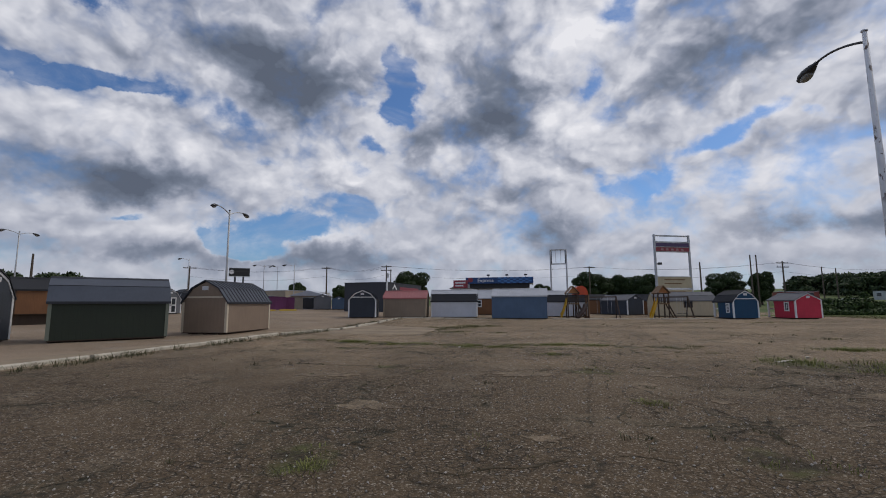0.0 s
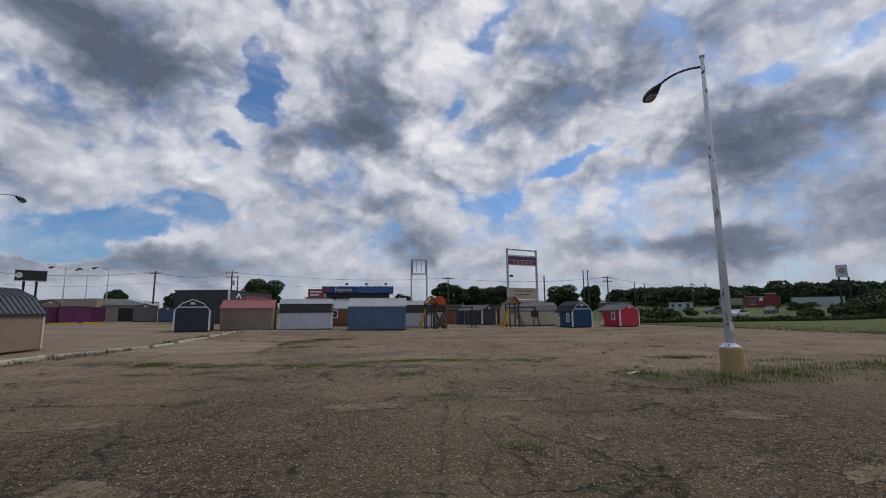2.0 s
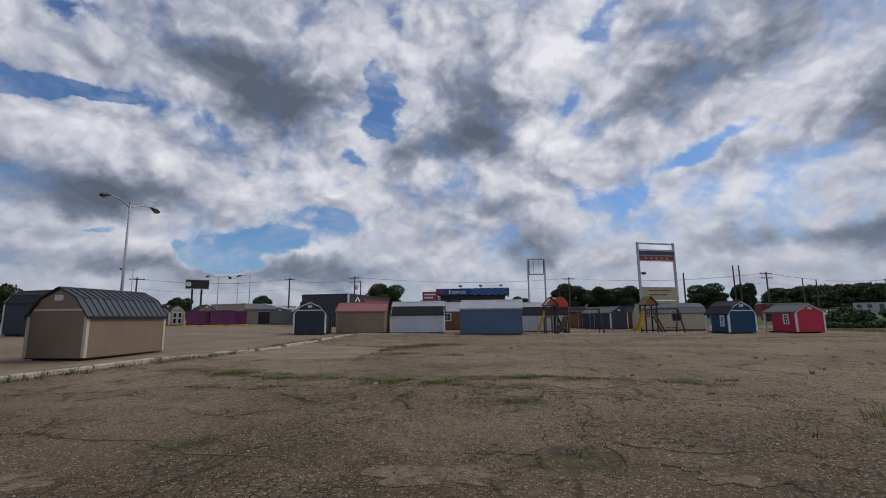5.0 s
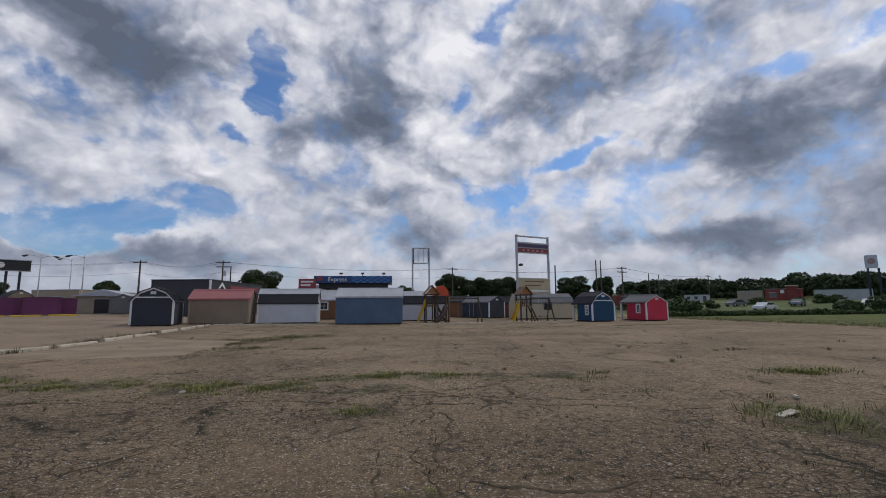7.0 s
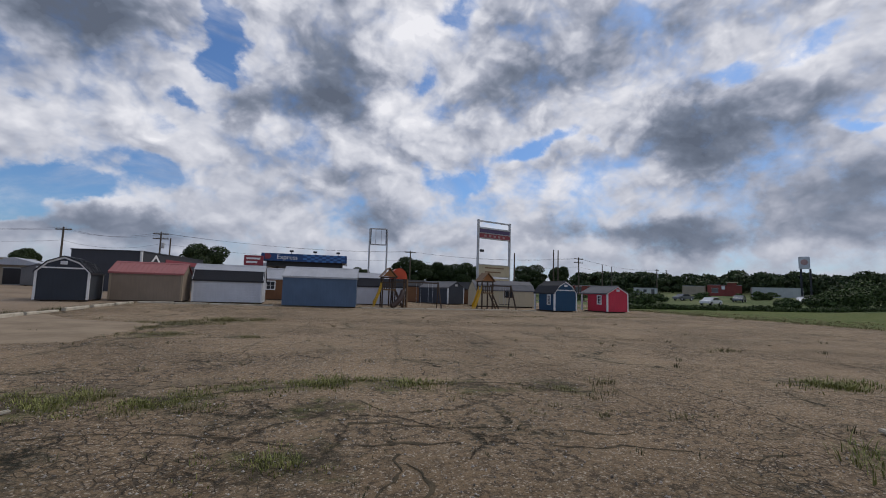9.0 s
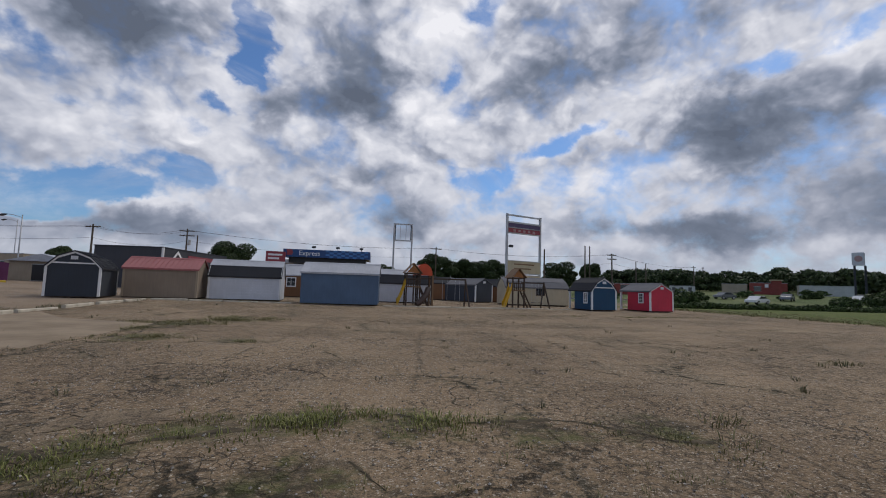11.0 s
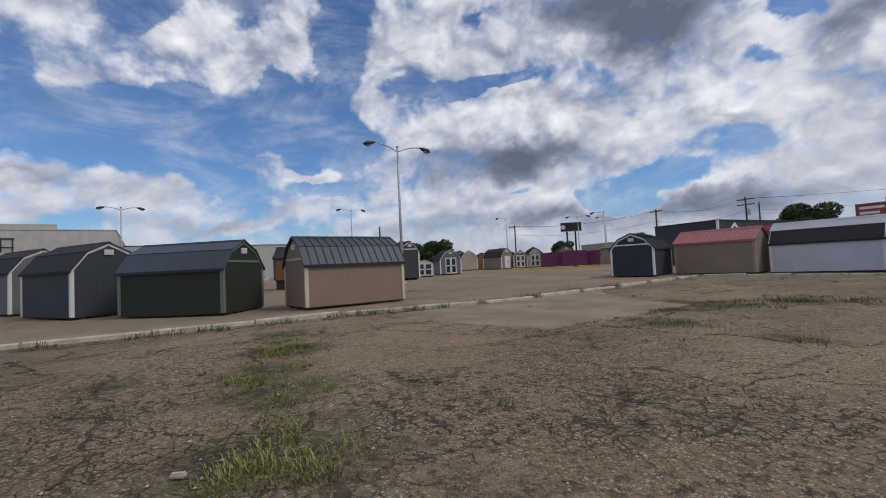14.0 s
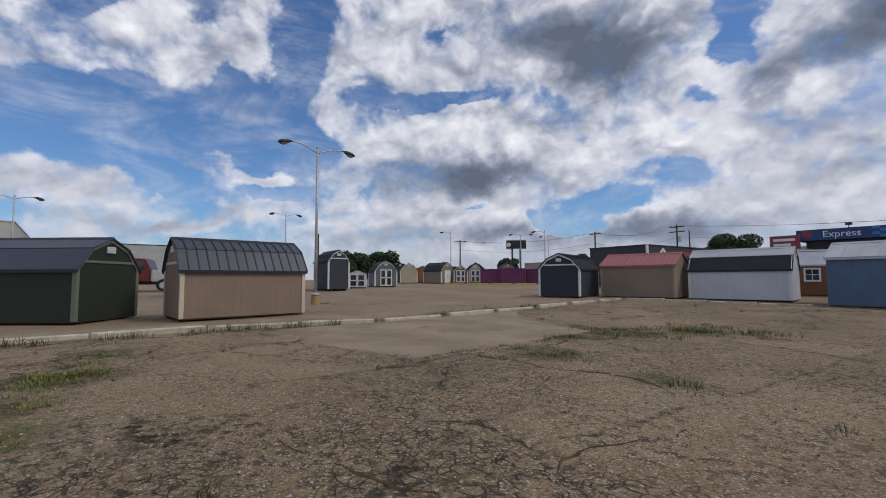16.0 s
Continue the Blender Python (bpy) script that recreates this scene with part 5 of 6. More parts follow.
# white store at the far side of the lot
b = building("store", -68.5, -34.0, 90.0, 46.7, 30.0, 7.75, "plaster", "plaster", "long white block-walled store with a stepped parapet", ())
part("parapet_step", Geo().box(0, 41.0, 0.0, 0.25, 7.85, 8.45), "plaster", b)
wn = part("window", Geo().box(35.3, 37.1, -0.05, 0.0, 5.4, 6.7), "plaster_grey", b, "barred window opening")
for x0, x1, z0, z1 in ((35.1, 37.3, 6.65, 6.8), (35.1, 37.3, 5.7, 5.8), (36.15, 36.25, 5.2, 6.65), (35.2, 35.3, 5.2, 6.65), (37.1, 37.2, 5.2, 6.65)):
    part("window_bar", Geo().box(x0, x1, -0.12, -0.05, z0, z1), "metal_dark", wn)
part("awning", Geo().prism([(10.0, 2.8), (35.4, 2.8), (35.4, 3.6), (10.0, 3.6)], -3.0, 0.0), "plaster_grey", b, "grey entrance awning")
part("awning_edge", Geo().box(10.0, 35.4, -3.1, -3.0, 3.42, 3.75), "metal_dark", b)
building("low_wing", -74.0, 13.2, 90.0, 30.0, 14.0, 5.5, "plaster_grey", "metal_dark", "low light grey wing beside the store", ())
# open garage: a black panel on the closed wall paints its shaded opening
b = building("garage", -37.6, 66.8, 14.0, 5.6, 5.0, 2.1, "beige_wall", "metal_dark", "beige open-front garage with a low roof", ((2.0, 4.8, 0.0, 1.75, "black"),), parapet=0.0)
part("gable_roof", Geo().prism([(-0.3, 2.1), (2.8, 2.95), (5.9, 2.1)], -0.4, 5.4), "metal_light", b)
# white and red buildings beyond
b = building("white_shop", -13.0, 76.0, 5.0, 9.0, 8.0, 3.6, "trim", "metal_light", "white shop roof behind the sheds", ())
part("gable_roof", Geo().prism([(-0.4, 3.6), (4.5, 4.5), (9.4, 3.6)], -0.4, 8.4), "metal_light", b)
b = building("restaurant", 101.4, 119.6, -44.0, 8.2, 8.0, 3.0, "brick_red", "metal_light", "low red brick restaurant with a raised entrance", ((1, 2.6, 0.9, 2.1, "glass"), (3.4, 4.2, 1.9, 2.7, "sign_white")))
part("tower", Geo().box(4.8, 7.0, -0.4, 3.0, 0, 3.7), "brick_red", b)
part("tower_cap", Geo().box(4.5, 7.3, -0.7, 3.3, 3.7, 3.95), "sign_cream", b)
building("beige_wing", 97.0, 124.2, -44.0, 5.8, 8.0, 2.6, "beige_wall", "metal_light", "low beige block building beside the restaurant", ())
building("warehouse", 109.5, 112.8, -44.0, 11.0, 8.0, 2.5, "plaster_grey", "plaster_grey", "long pale green-grey warehouse", ())
building("house", 79.5, 122.0, -34.0, 6.0, 5.0, 2.0, "plaster_grey", "shingle_grey", "pale low house below the woods", ((0.6, 1.4, 0.8, 1.6, "glass"), (2.4, 3.2, 0.8, 1.6, "glass"), (4.4, 5.2, 0.0, 1.7, "glass")))
for x, y, w, mat in ((55.0, 112.0, 7.0, "brick_red"), (40.0, 120.0, 7.0, "beige_wall"), (-58.0, 88.0, 9.0, "beige_wall"), (-63.0, 104.0, 12.0, "plaster")):
    building("shop", x, y, -15.0, w, 7.0, 2.6 if x > 0 else 3.4, mat, "metal_light", "distant low shop building", ((1.0, 2.5, 0.9, 2.3, "glass"), (4.0, 6.0, 0.9, 2.3, "glass")))

p = thing("pylon_sign", pose(108.5, 98.5, gz(108.5, 98.5), 0, 0, -48), "tall restaurant pylon sign with a pale panel", "pylon sign")
for xx in (0.2, 2.0):
    part("post", Geo().box(xx - 0.2, xx + 0.2, -0.2, 0.2, -0.2, 7.4), "metal_dark", p)
part("panel", Geo().box(-0.2, 2.0, -0.25, 0.25, 7.4, 10.4), "lap_white", p, bevel=0.15)
part("emblem", Geo().tube([(0.9, -0.29, 9.0), (0.9, -0.25, 9.0)], 0.7, 18), "pink", p)


# ---- play sets ----
def play_set(x, y, turn, canopy_behind, label, reach=3.0):
    p = thing("play_set", pose(x, y, gz(x, y), 0, 0, turn), label, "play set", "timber play sets")
    w = 1.0
    for xx in (0, w):
        for yy in (0, w):
            part("post", Geo().box(xx - 0.05, xx + 0.05, yy - 0.05, yy + 0.05, -0.03, 2.45), "wood_dark", p)
    part("deck", Geo().box(-0.08, w + 0.08, -0.08, w + 0.08, 1.35, 1.45), "wood", p)
    for z in (2.0, 2.4):
        part("rail", Geo().box(-0.06, w + 0.06, -0.075, -0.05, z - 0.06, z + 0.03), "wood_dark", p)
        part("rail", Geo().box(-0.06, w + 0.06, w + 0.05, w + 0.075, z - 0.06, z + 0.03), "wood_dark", p)
        part("rail", Geo().box(w + 0.05, w + 0.075, -0.05, w + 0.05, z - 0.06, z + 0.03), "wood_dark", p)
    for k in range(5):
        part("picket", Geo().box(0.1 + 0.18 * k, 0.18 + 0.18 * k, -0.05, -0.03, 1.45, 1.98), "wood_dark", p)
    part("roof_board", Geo().slab([(-0.16, -0.2, 2.40), (w / 2, -0.2, 3.14), (w / 2, w + 0.2, 3.14), (-0.16, w + 0.2, 2.40)][::-1], 0.035), "wood", p)
    part("roof_board", Geo().slab([(w + 0.16, -0.2, 2.40), (w + 0.16, w + 0.2, 2.40), (w / 2, w + 0.2, 3.14), (w / 2, -0.2, 3.14)][::-1], 0.035), "wood", p)
    part("gable_board", Geo().prism([(0.0, 2.45), (w, 2.45), (w / 2, 3.02)], -0.04, 0.0), "orange", p)
    # slide with raised sides, curving out to the ground
    for side, mat, x0 in ((-1, "yellow", -0.05),):
        g = Geo()
        path = [(x0 - 0.60 * u, 0.3, 1.55 * (1 - u) ** 1.3 + 0.08) for u in [i / 8 for i in range(9)]]
        for a, b in zip(path, path[1:]):
            for y0, y1, dz in ((0.0, 0.05, 0.40), (0.05, 0.60, 0.0), (0.60, 0.65, 0.40)):
                q = [(a[0], y0, a[2] + dz), (b[0], y0, b[2] + dz), (b[0], y1, b[2] + dz), (a[0], y1, a[2] + dz)]
                low = [(v[0], v[1], v[2] - 0.05 - dz) for v in q]
                g.add(q + low, [(0, 1, 2, 3), (7, 6, 5, 4), (0, 4, 5, 1), (1, 5, 6, 2), (2, 6, 7, 3), (3, 7, 4, 0)])
        part("slide", g, mat, p, "yellow plastic slide")
    lad = part("ladder", Geo().bar((w + 0.75, 0.25, 0.0), (w + 0.05, 0.25, 1.42), 0.09).bar((w + 0.75, 0.85, 0.0), (w + 0.05, 0.85, 1.42), 0.09), "wood_dark", p)
    for k in range(5):
        u = 0.12 + 0.18 * k
        part("rung", Geo().box(w + 0.75 - 0.7 * u - 0.04, w + 0.75 - 0.7 * u + 0.05, 0.28, 0.82, 1.42 * u - 0.02, 1.42 * u + 0.02), "wood", lad)
    if canopy_behind:
        for yy in (0.1, 1.3):
            part("post", Geo().box(w + 0.95, w + 1.05, yy - 0.05, yy + 0.05, -0.03, 2.3), "wood", p)
        part("spiral_slide", Geo().tube([(w + 0.7, 0.3, 1.3), (w + 0.55, 0.0, 0.95), (w + 0.25, -0.25, 0.55), (w - 0.1, -0.35, 0.22), (w - 0.3, -0.4, 0.12)], 0.22, 10), "slide_brown", p, "dark brown plastic slide")
        g = Geo()
        rows = 8
        for i in range(rows):
            a0, a1 = math.pi * i / rows, math.pi * (i + 1) / rows
            xa, za = w * 0.55 + 0.95 - 0.66 * math.cos(a0), 2.34 + 0.86 * math.sin(a0)
            xb, zb = w * 0.55 + 0.95 - 0.66 * math.cos(a1), 2.34 + 0.86 * math.sin(a1)
            g.add([(xa, 1.0, za), (xb, 1.0, zb), (xb, 2.4, zb), (xa, 2.4, za), (xa, 1.0, za - 0.03), (xb, 1.0, zb - 0.03), (xb, 2.4, zb - 0.03), (xa, 2.4, za - 0.03)],
                  [(0, 1, 2, 3), (7, 6, 5, 4), (0, 4, 5, 1), (2, 6, 7, 3)])
        g.prism([(w * 0.55 + 0.31, 2.3)] + [(w * 0.55 + 0.95 - 0.66 * math.cos(math.pi * i / 8), 2.34 + 0.84 * math.sin(math.pi * i / 8)) for i in range(1, 8)] + [(w * 0.55 + 1.59, 2.3)], 1.02, 1.05)
        part("canopy", g, "canopy_red", p, "orange red vinyl canopy")
        for xx in (w * 0.55 + 0.34, w * 0.55 + 1.56):
            for yy in (1.1, 2.3):
                part("post", Geo().box(xx - 0.05, xx + 0.05, yy - 0.05, yy + 0.05, -0.03, 2.32), "wood_dark", p)
    # swing arm: a beam from the tower out to one pair of splayed legs
    part("swing_beam", Geo().bar((w, 0.5, 2.05), (w + reach, 0.5, 2.05), 0.10), "wood_dark", p)
    for dy in (-0.75, 0.75):
        part("swing_leg", Geo().bar((w + reach + 0.1, 0.5 + dy, -0.03), (w + reach - 0.05, 0.5, 2.12), 0.09), "wood_dark", p)
    for xx in (w + reach * 0.55, w + reach * 0.82):
        st = part("swing_seat", Geo().box(xx - 0.2, xx + 0.2, 0.42, 0.58, 0.42, 0.46), "black", p)
        for dx in (-0.18, 0.18):
            part("chain", Geo().tube([(xx + dx, 0.5, 0.45), (xx + dx, 0.5, 2.02)], 0.010, 5), "pole_grey", st)
    return p


play_set(3.55, 45.6, 4.0, True, "dark timber play set with yellow slide and orange canopy", 3.7)
play_set(12.15, 47.0, 8.0, False, "timber play tower with gable roof and yellow slide", 2.1)


# ---- vehicles ----
def car(x, y, turn, mat, label):
    c = thing("car", pose(x, y, gz(x, y), 0, 0, turn), label, "car", "parked cars")
    side = [(-2.2, 0.35), (-2.15, 0.75), (-1.25, 0.92), (-0.65, 1.38), (0.75, 1.40), (1.45, 0.98), (2.1, 0.88), (2.2, 0.35)]
    part("body", Geo().prism(side, -0.85, 0.85), mat, c, bevel=0.06)
    part("windows", Geo().prism([(-1.1, 0.95), (-0.58, 1.33), (0.68, 1.34), (1.3, 0.99)], -0.865, 0.865), "glass", c)
    for xx in (-1.35, 1.35):
        for yy in (-0.8, 0.8):
            wh = part("wheel", Geo().tube([(xx, yy - 0.11, 0.32), (xx, yy + 0.11, 0.32)], 0.33, 14), "rubber", c)
            part("rim", Geo().tube([(xx, yy - 0.12, 0.32), (xx, yy + 0.12, 0.32)], 0.19, 10), "pole_grey", wh)


for x, y, turn, mat in ((62, 76, 20, "car_white"), (78, 86, 35, "car_grey"), (84, 78, 30, "car_white"), (92, 84, 40, "car_grey"), (103, 80, 35, "car_white"), (70, 92, 10, "car_grey"), (58, 95, 10, "car_white")):
    car(x, y, turn, mat, "white parked car beyond the hedge" if mat == "car_white" else "grey parked car beyond the hedge")


def truck():
    t = thing("truck", pose(-43.6, 22.6, gz(-43.6, 22.6), 0, 0, 66), "pale lorry with a dark red cab", "truck")
    part("chassis", Geo().box(-3.0, 2.4, -0.45, 0.45, 0.55, 0.85), "black", t)
    part("hood", Geo().prism([(0.6, 0.8), (2.4, 0.8), (2.4, 1.55), (0.6, 1.8)], -0.85, 0.85), "truck_white", t, bevel=0.08)
    cab = part("cab", Geo().prism([(-1.0, 0.8), (0.6, 0.8), (0.6, 1.8), (0.25, 2.65), (-1.0, 2.7)], -1.05, 1.05), "truck_red", t, bevel=0.06)
    part("windscreen", Geo().prism([(0.62, 1.82), (0.31, 2.5), (0.27, 2.5), (0.57, 1.82)], -0.9, 0.9), "glass", cab)
    part("side_window", Geo().box(-0.6, 0.25, -1.07, 1.07, 1.75, 2.4), "glass", cab)
    part("grille", Geo().box(2.4, 2.46, -0.6, 0.6, 0.85, 1.45), "pole_grey", t)
    part("bumper", Geo().box(2.4, 2.6, -1.1, 1.1, 0.45, 0.75), "truck_white", t, bevel=0.03)
    part("exhaust", Geo().tube([(-1.2, 0.9, 0.9), (-1.2, 0.9, 3.2), (-1.35, 0.9, 3.3)], 0.08, 8), "pole_grey", t)
    part("bed", Geo().box(-3.4, -1.2, -1.1, 1.1, 0.85, 1.2), "truck_white", t)
    for yy in (-0.72, 0.72):
        part("headlight", Geo().tube([(2.38, yy, 1.15), (2.45, yy, 1.15)], 0.13, 10), "sign_white", t)
    for xx in (1.6, -1.7, -2.8):
        for yy in (-0.95, 0.95):
            wh = part("wheel", Geo().tube([(xx, yy - 0.15, 0.5), (xx, yy + 0.15, 0.5)], 0.5, 16), "rubber", t)
            part("rim", Geo().tube([(xx, yy - 0.16, 0.5), (xx, yy + 0.16, 0.5)], 0.27, 10), "pole_grey", wh)


truck()


# ---- plants ----
def leaves(blobs, per, size, rng):
    """Small leaf sprays scattered through the outer shell of ellipsoids (centre, radii)."""
    vs, fs = [], []
    for (c, r) in blobs:
        n = per
        d = rng.normal(size=(n, 3))
        d /= np.linalg.norm(d, axis=1)[:, None]
        rad = rng.uniform(0.55, 1.06, n) ** 0.6
        p = np.array(c) + d * np.array(r) * rad[:, None]
        a = rng.normal(size=(n, 3))
        a /= np.linalg.norm(a, axis=1)[:, None]
        b = np.cross(a, d + 0.3 * rng.normal(size=(n, 3)))
        b /= np.linalg.norm(b, axis=1)[:, None] + 1e-9
        s = size * rng.uniform(0.5, 1.3, n)[:, None]
        k = len(vs) * 4
        quad = np.stack([p - a * s, p + b * s * 0.55, p + a * s, p - b * s * 0.55], 1)
        vs.append(quad.reshape(-1, 3))
        base = sum(len(v) for v in vs[:-1])
        fs.append((np.arange(n * 4) + base).reshape(-1, 4))
    return np.concatenate(vs), np.concatenate(fs)


def leaf_mesh(name, v, f, mat):
    me = bpy.data.meshes.new(name)
    me.from_pydata(v.tolist(), [], f.tolist())
    me.materials.append(M[mat])
    return me


def tree_thing(x, y, high, wide, seed, label):
    rng = np.random.default_rng(seed)
    t = thing("tree", pose(x, y, gz(x, y), 0, 0, seed * 40), label, "tree", "trees beyond the lot")
    g = Geo()
    trunk = [(0, 0, -0.2), (0.08, 0.03, high * 0.2), (0.0, 0.1, high * 0.42), (0.1, 0.0, high * 0.7)]
    g.tube(trunk, [high * 0.035, high * 0.026, high * 0.02, high * 0.008], 8)
    blobs = []
    for i in range(15):
        a, u = i * 2.4 + rng.uniform(-0.4, 0.4), (i + 0.5) / 15
        z = high * (0.20 + 0.66 * u)
        spread = wide * 0.36 * math.sin(math.pi * (0.18 + 0.75 * (1 - u))) * rng.uniform(0.6, 1.1)
        c = (spread * math.cos(a), spread * math.sin(a), z)
        k = rng.uniform(0.14, 0.22)
        blobs.append((c, (wide * k, wide * k, high * k * 0.75)))
        g.tube([(0, 0, high * (0.2 + 0.3 * u)), (c[0] * 0.5, c[1] * 0.5, z * 0.85), c], [high * 0.012, high * 0.008, high * 0.003], 5)
    part("trunk", g, "bark", t)
    v, f = leaves(blobs, 1400, high * 0.023, rng)
    crown = new("crown", leaf_mesh("crown", v, f, "leaf"))
    crown.parent = t


for i, (x, y, h, w) in enumerate(((-33.0, 127.0, 10.2, 12.0), (14.8, 111.0, 8.2, 9.5), (21.5, 113.0, 7.4, 8.0), (27.0, 110.0, 7.4, 9.0), (44.0, 112.0, 7.4, 10.0), (49.5, 108.0, 7.2, 5.5), (-20.0, 130.0, 6.0, 6.0),
                                  (-64.0, 118.0, 7.0, 6.0), (-52.0, 120.0, 6.0, 5.0), (-84.0, 112.0, 6.5, 7.0), (4.0, 118.0, 5.5, 6.0), (-60.0, 110.0, 5.5, 5.0))):
    tree_thing(x, y, h, w, i + 1, "broad dark green tree beyond the lot")


def woods(name, spots, per, size, mat, label, seed):
    rng = np.random.default_rng(seed)
    blobs = []
    for x, y, h, w in spots:
        for k in range(4):
            u = (k + 0.5) / 4
            blobs.append(((x + rng.uniform(-0.3, 0.3) * w, y + rng.uniform(-0.3, 0.3) * w, gz(x, y) + h * (0.15 + 0.72 * u)), (w * (0.55 - 0.22 * u), w * (0.55 - 0.22 * u), h * 0.2)))
    v, f = leaves(blobs, per, size, rng)
    tagged(new(name, leaf_mesh(name, v, f, mat)), label, "woodland", kind="stuff")


rw = random.Random(11)
spots = []
for i in range(150):
    az, r = rw.uniform(29, 66), rw.uniform(165, 225)
    x, y = 1.1 + r * math.sin(radians(az)), 12.4 + r * math.cos(radians(az))
    spots.append((x, y, rw.uniform(5.0, 7.4) + 2.2 * noise.noise(Vector((az * 0.25, 0, 0))), rw.uniform(5, 9)))
woods("wood_east", spots, 260, 0.6, "leaf_far", "dense dark green woods on a low hill", 3)
spots = []
for i in range(60):
    az, r = rw.uniform(-64, -47), rw.uniform(118, 140)
    x, y = bearing(az, r)
    env = 0.45 + 0.55 * max(0.0, math.sin((az + 64) * 0.36)) if az > -56 else 1.0
    spots.append((x, y, rw.uniform(6.5, 8.6) * env, rw.uniform(4, 6)))
woods("wood_west", spots, 260, 0.42, "leaf_far", "row of dark green trees behind the far sheds", 4)
spots = [(rw.uniform(70, 150), rw.uniform(88, 112), rw.uniform(1.0, 2.4), rw.uniform(2.0, 3.5)) for i in range(14)] + [(46 + 3 * i, 88 + rw.uniform(-4, 4), rw.uniform(0.9, 1.8), 2.4) for i in range(6)]
woods("shrubs_far", spots, 200, 0.22, "hedge", "scattered green shrubs around the parking area", 5)


def hedge():
    rng = np.random.default_rng(8)
    blobs = []
    for i in range(120):
        u = i / 119
        x, y = 31 + 52 * u, 57.5 + 5.5 * u + rng.uniform(-0.7, 0.7)
        h = 0.62 + 0.30 * noise.noise(Vector((x * 0.3, 0, 0)))
        blobs.append(((x, y, gz(x, y) + h * 0.5), (0.8, 0.8, h * 0.6)))
    v, f = leaves(blobs, 170, 0.13, rng)
    tagged(new("hedge", leaf_mesh("hedge", v, f, "hedge")), "low dark green hedge beyond the lawn", "hedge", kind="stuff")
    for x, y, r, h in ((37.0, 60.5, 2.0, 2.2), (78.0, 66.0, 3.2, 3.6), (71.0, 64.5, 2.2, 2.6), (84.0, 68.0, 4.0, 5.0), (64.0, 64.0, 1.6, 1.9)):
        t = thing("bush", pose(x, y, gz(x, y)), "large dark green bush beside the hedge", "bush")
        g = Geo()
        for k in range(5):
            a = k * 1.3
            g.tube([(0, 0, -0.1), (r * 0.4 * math.cos(a), r * 0.4 * math.sin(a), h * 0.6)], [0.06, 0.02], 5)
        part("stems", g, "bark", t)
        b = [((r * 0.55 * math.cos(k * 1.05), r * 0.55 * math.sin(k * 1.05), h * (0.32 + 0.1 * (k % 3))), (r * 0.55, r * 0.55, h * 0.36)) for k in range(6)] + [((0, 0, h * 0.62), (r * 0.55, r * 0.55, h * 0.38))]
        v, f = leaves(b, 420, 0.16 + 0.02 * r, rng)
        o = new("foliage", leaf_mesh("foliage", v, f, "hedge"))
        o.parent = t


hedge()


def lawn():
    """Mown verge east of the lot, a sheet with an uneven edge."""
    g = Geo()
    cols, rows = 60, 40
    pts = []
    for j in range(rows + 1):
        y = 10 + 49 * j / rows
        edge = 30.8 + 0.5 * noise.noise(Vector((y * 0.6, 0, 0))) + (max(0, 26 - y) * 0.3) - max(0.0, y - 52.5) * 1.2
        for i in range(cols + 1):
            x = edge + (95 - edge) * (i / cols) ** 1.6
            pts.append((x, y, gz(x, y) + (0.03 if i else -0.02) + 0.02 * noise.noise(Vector((x, y, 0)))))
    w = cols + 1
    g.add(pts, [(j * w + i, j * w + i + 1, (j + 1) * w + i + 1, (j + 1) * w + i) for j in range(rows) for i in range(cols)])
    alone("lawn", g, "turf", "mown green grass verge beside the lot", "lawn", "structure", smooth=True)


m, n = material("mown turf")
at = n.add("ShaderNodeTexCoord").outputs["Object"]
k = n.noise(at, 0.5, 6.0, 0.65)
f = n.noise(at, 18.0, 4.0, 0.7)
finish(n, n.mix(n.step(f, 0.3, 0.7, 0.4, 0.0), n.mix(n.step(k, 0.35, 0.65), (0.088, 0.118, 0.030), (0.140, 0.155, 0.048)), (0.050, 0.070, 0.018)), 0.95, 0.0, f, 0.03, 0.15)
M["turf"] = m
lawn()


def tufts(name, spots, mat, label, seed, high=0.22, spread=0.10, blades=12, wide=0.010):
    """Grass blades: spots are (x, y, scale)."""
    rng = np.random.default_rng(seed)
    vs, fs = [], []
    k = 0
    for x, y, s in spots:
        z = gz(x, y)
        for b in range(blades):
            a = rng.uniform(0, 6.283)
            o = spread * s * rng.uniform(0, 1) ** 0.6
            bx, by = x + o * math.cos(a), y + o * math.sin(a)
            h = high * s * rng.uniform(0.4, 1.15)
            lean = h * rng.uniform(0.35, 1.5)
            la = a + rng.uniform(-0.9, 0.9)
            w = wide * (0.6 + 0.6 * s) * rng.uniform(0.7, 1.3)
            px, py = -math.sin(la) * w, math.cos(la) * w
            mx, my = bx + math.cos(la) * lean * 0.35, by + math.sin(la) * lean * 0.35
            tx, ty = bx + math.cos(la) * lean, by + math.sin(la) * lean
            vs += [(bx - px, by - py, z - 0.01), (bx + px, by + py, z - 0.01), (mx + px * 0.8, my + py * 0.8, z + h * 0.6), (mx - px * 0.8, my - py * 0.8, z + h * 0.6), (tx, ty, z + h)]
            fs += [(k, k + 1, k + 2, k + 3), (k + 3, k + 2, k + 4)]
            k += 5
    me = bpy.data.meshes.new(name)
    me.from_pydata(vs, [], fs)
    me.materials.append(M[mat])
    return tagged(new(name, me), label, "grass", kind="stuff")


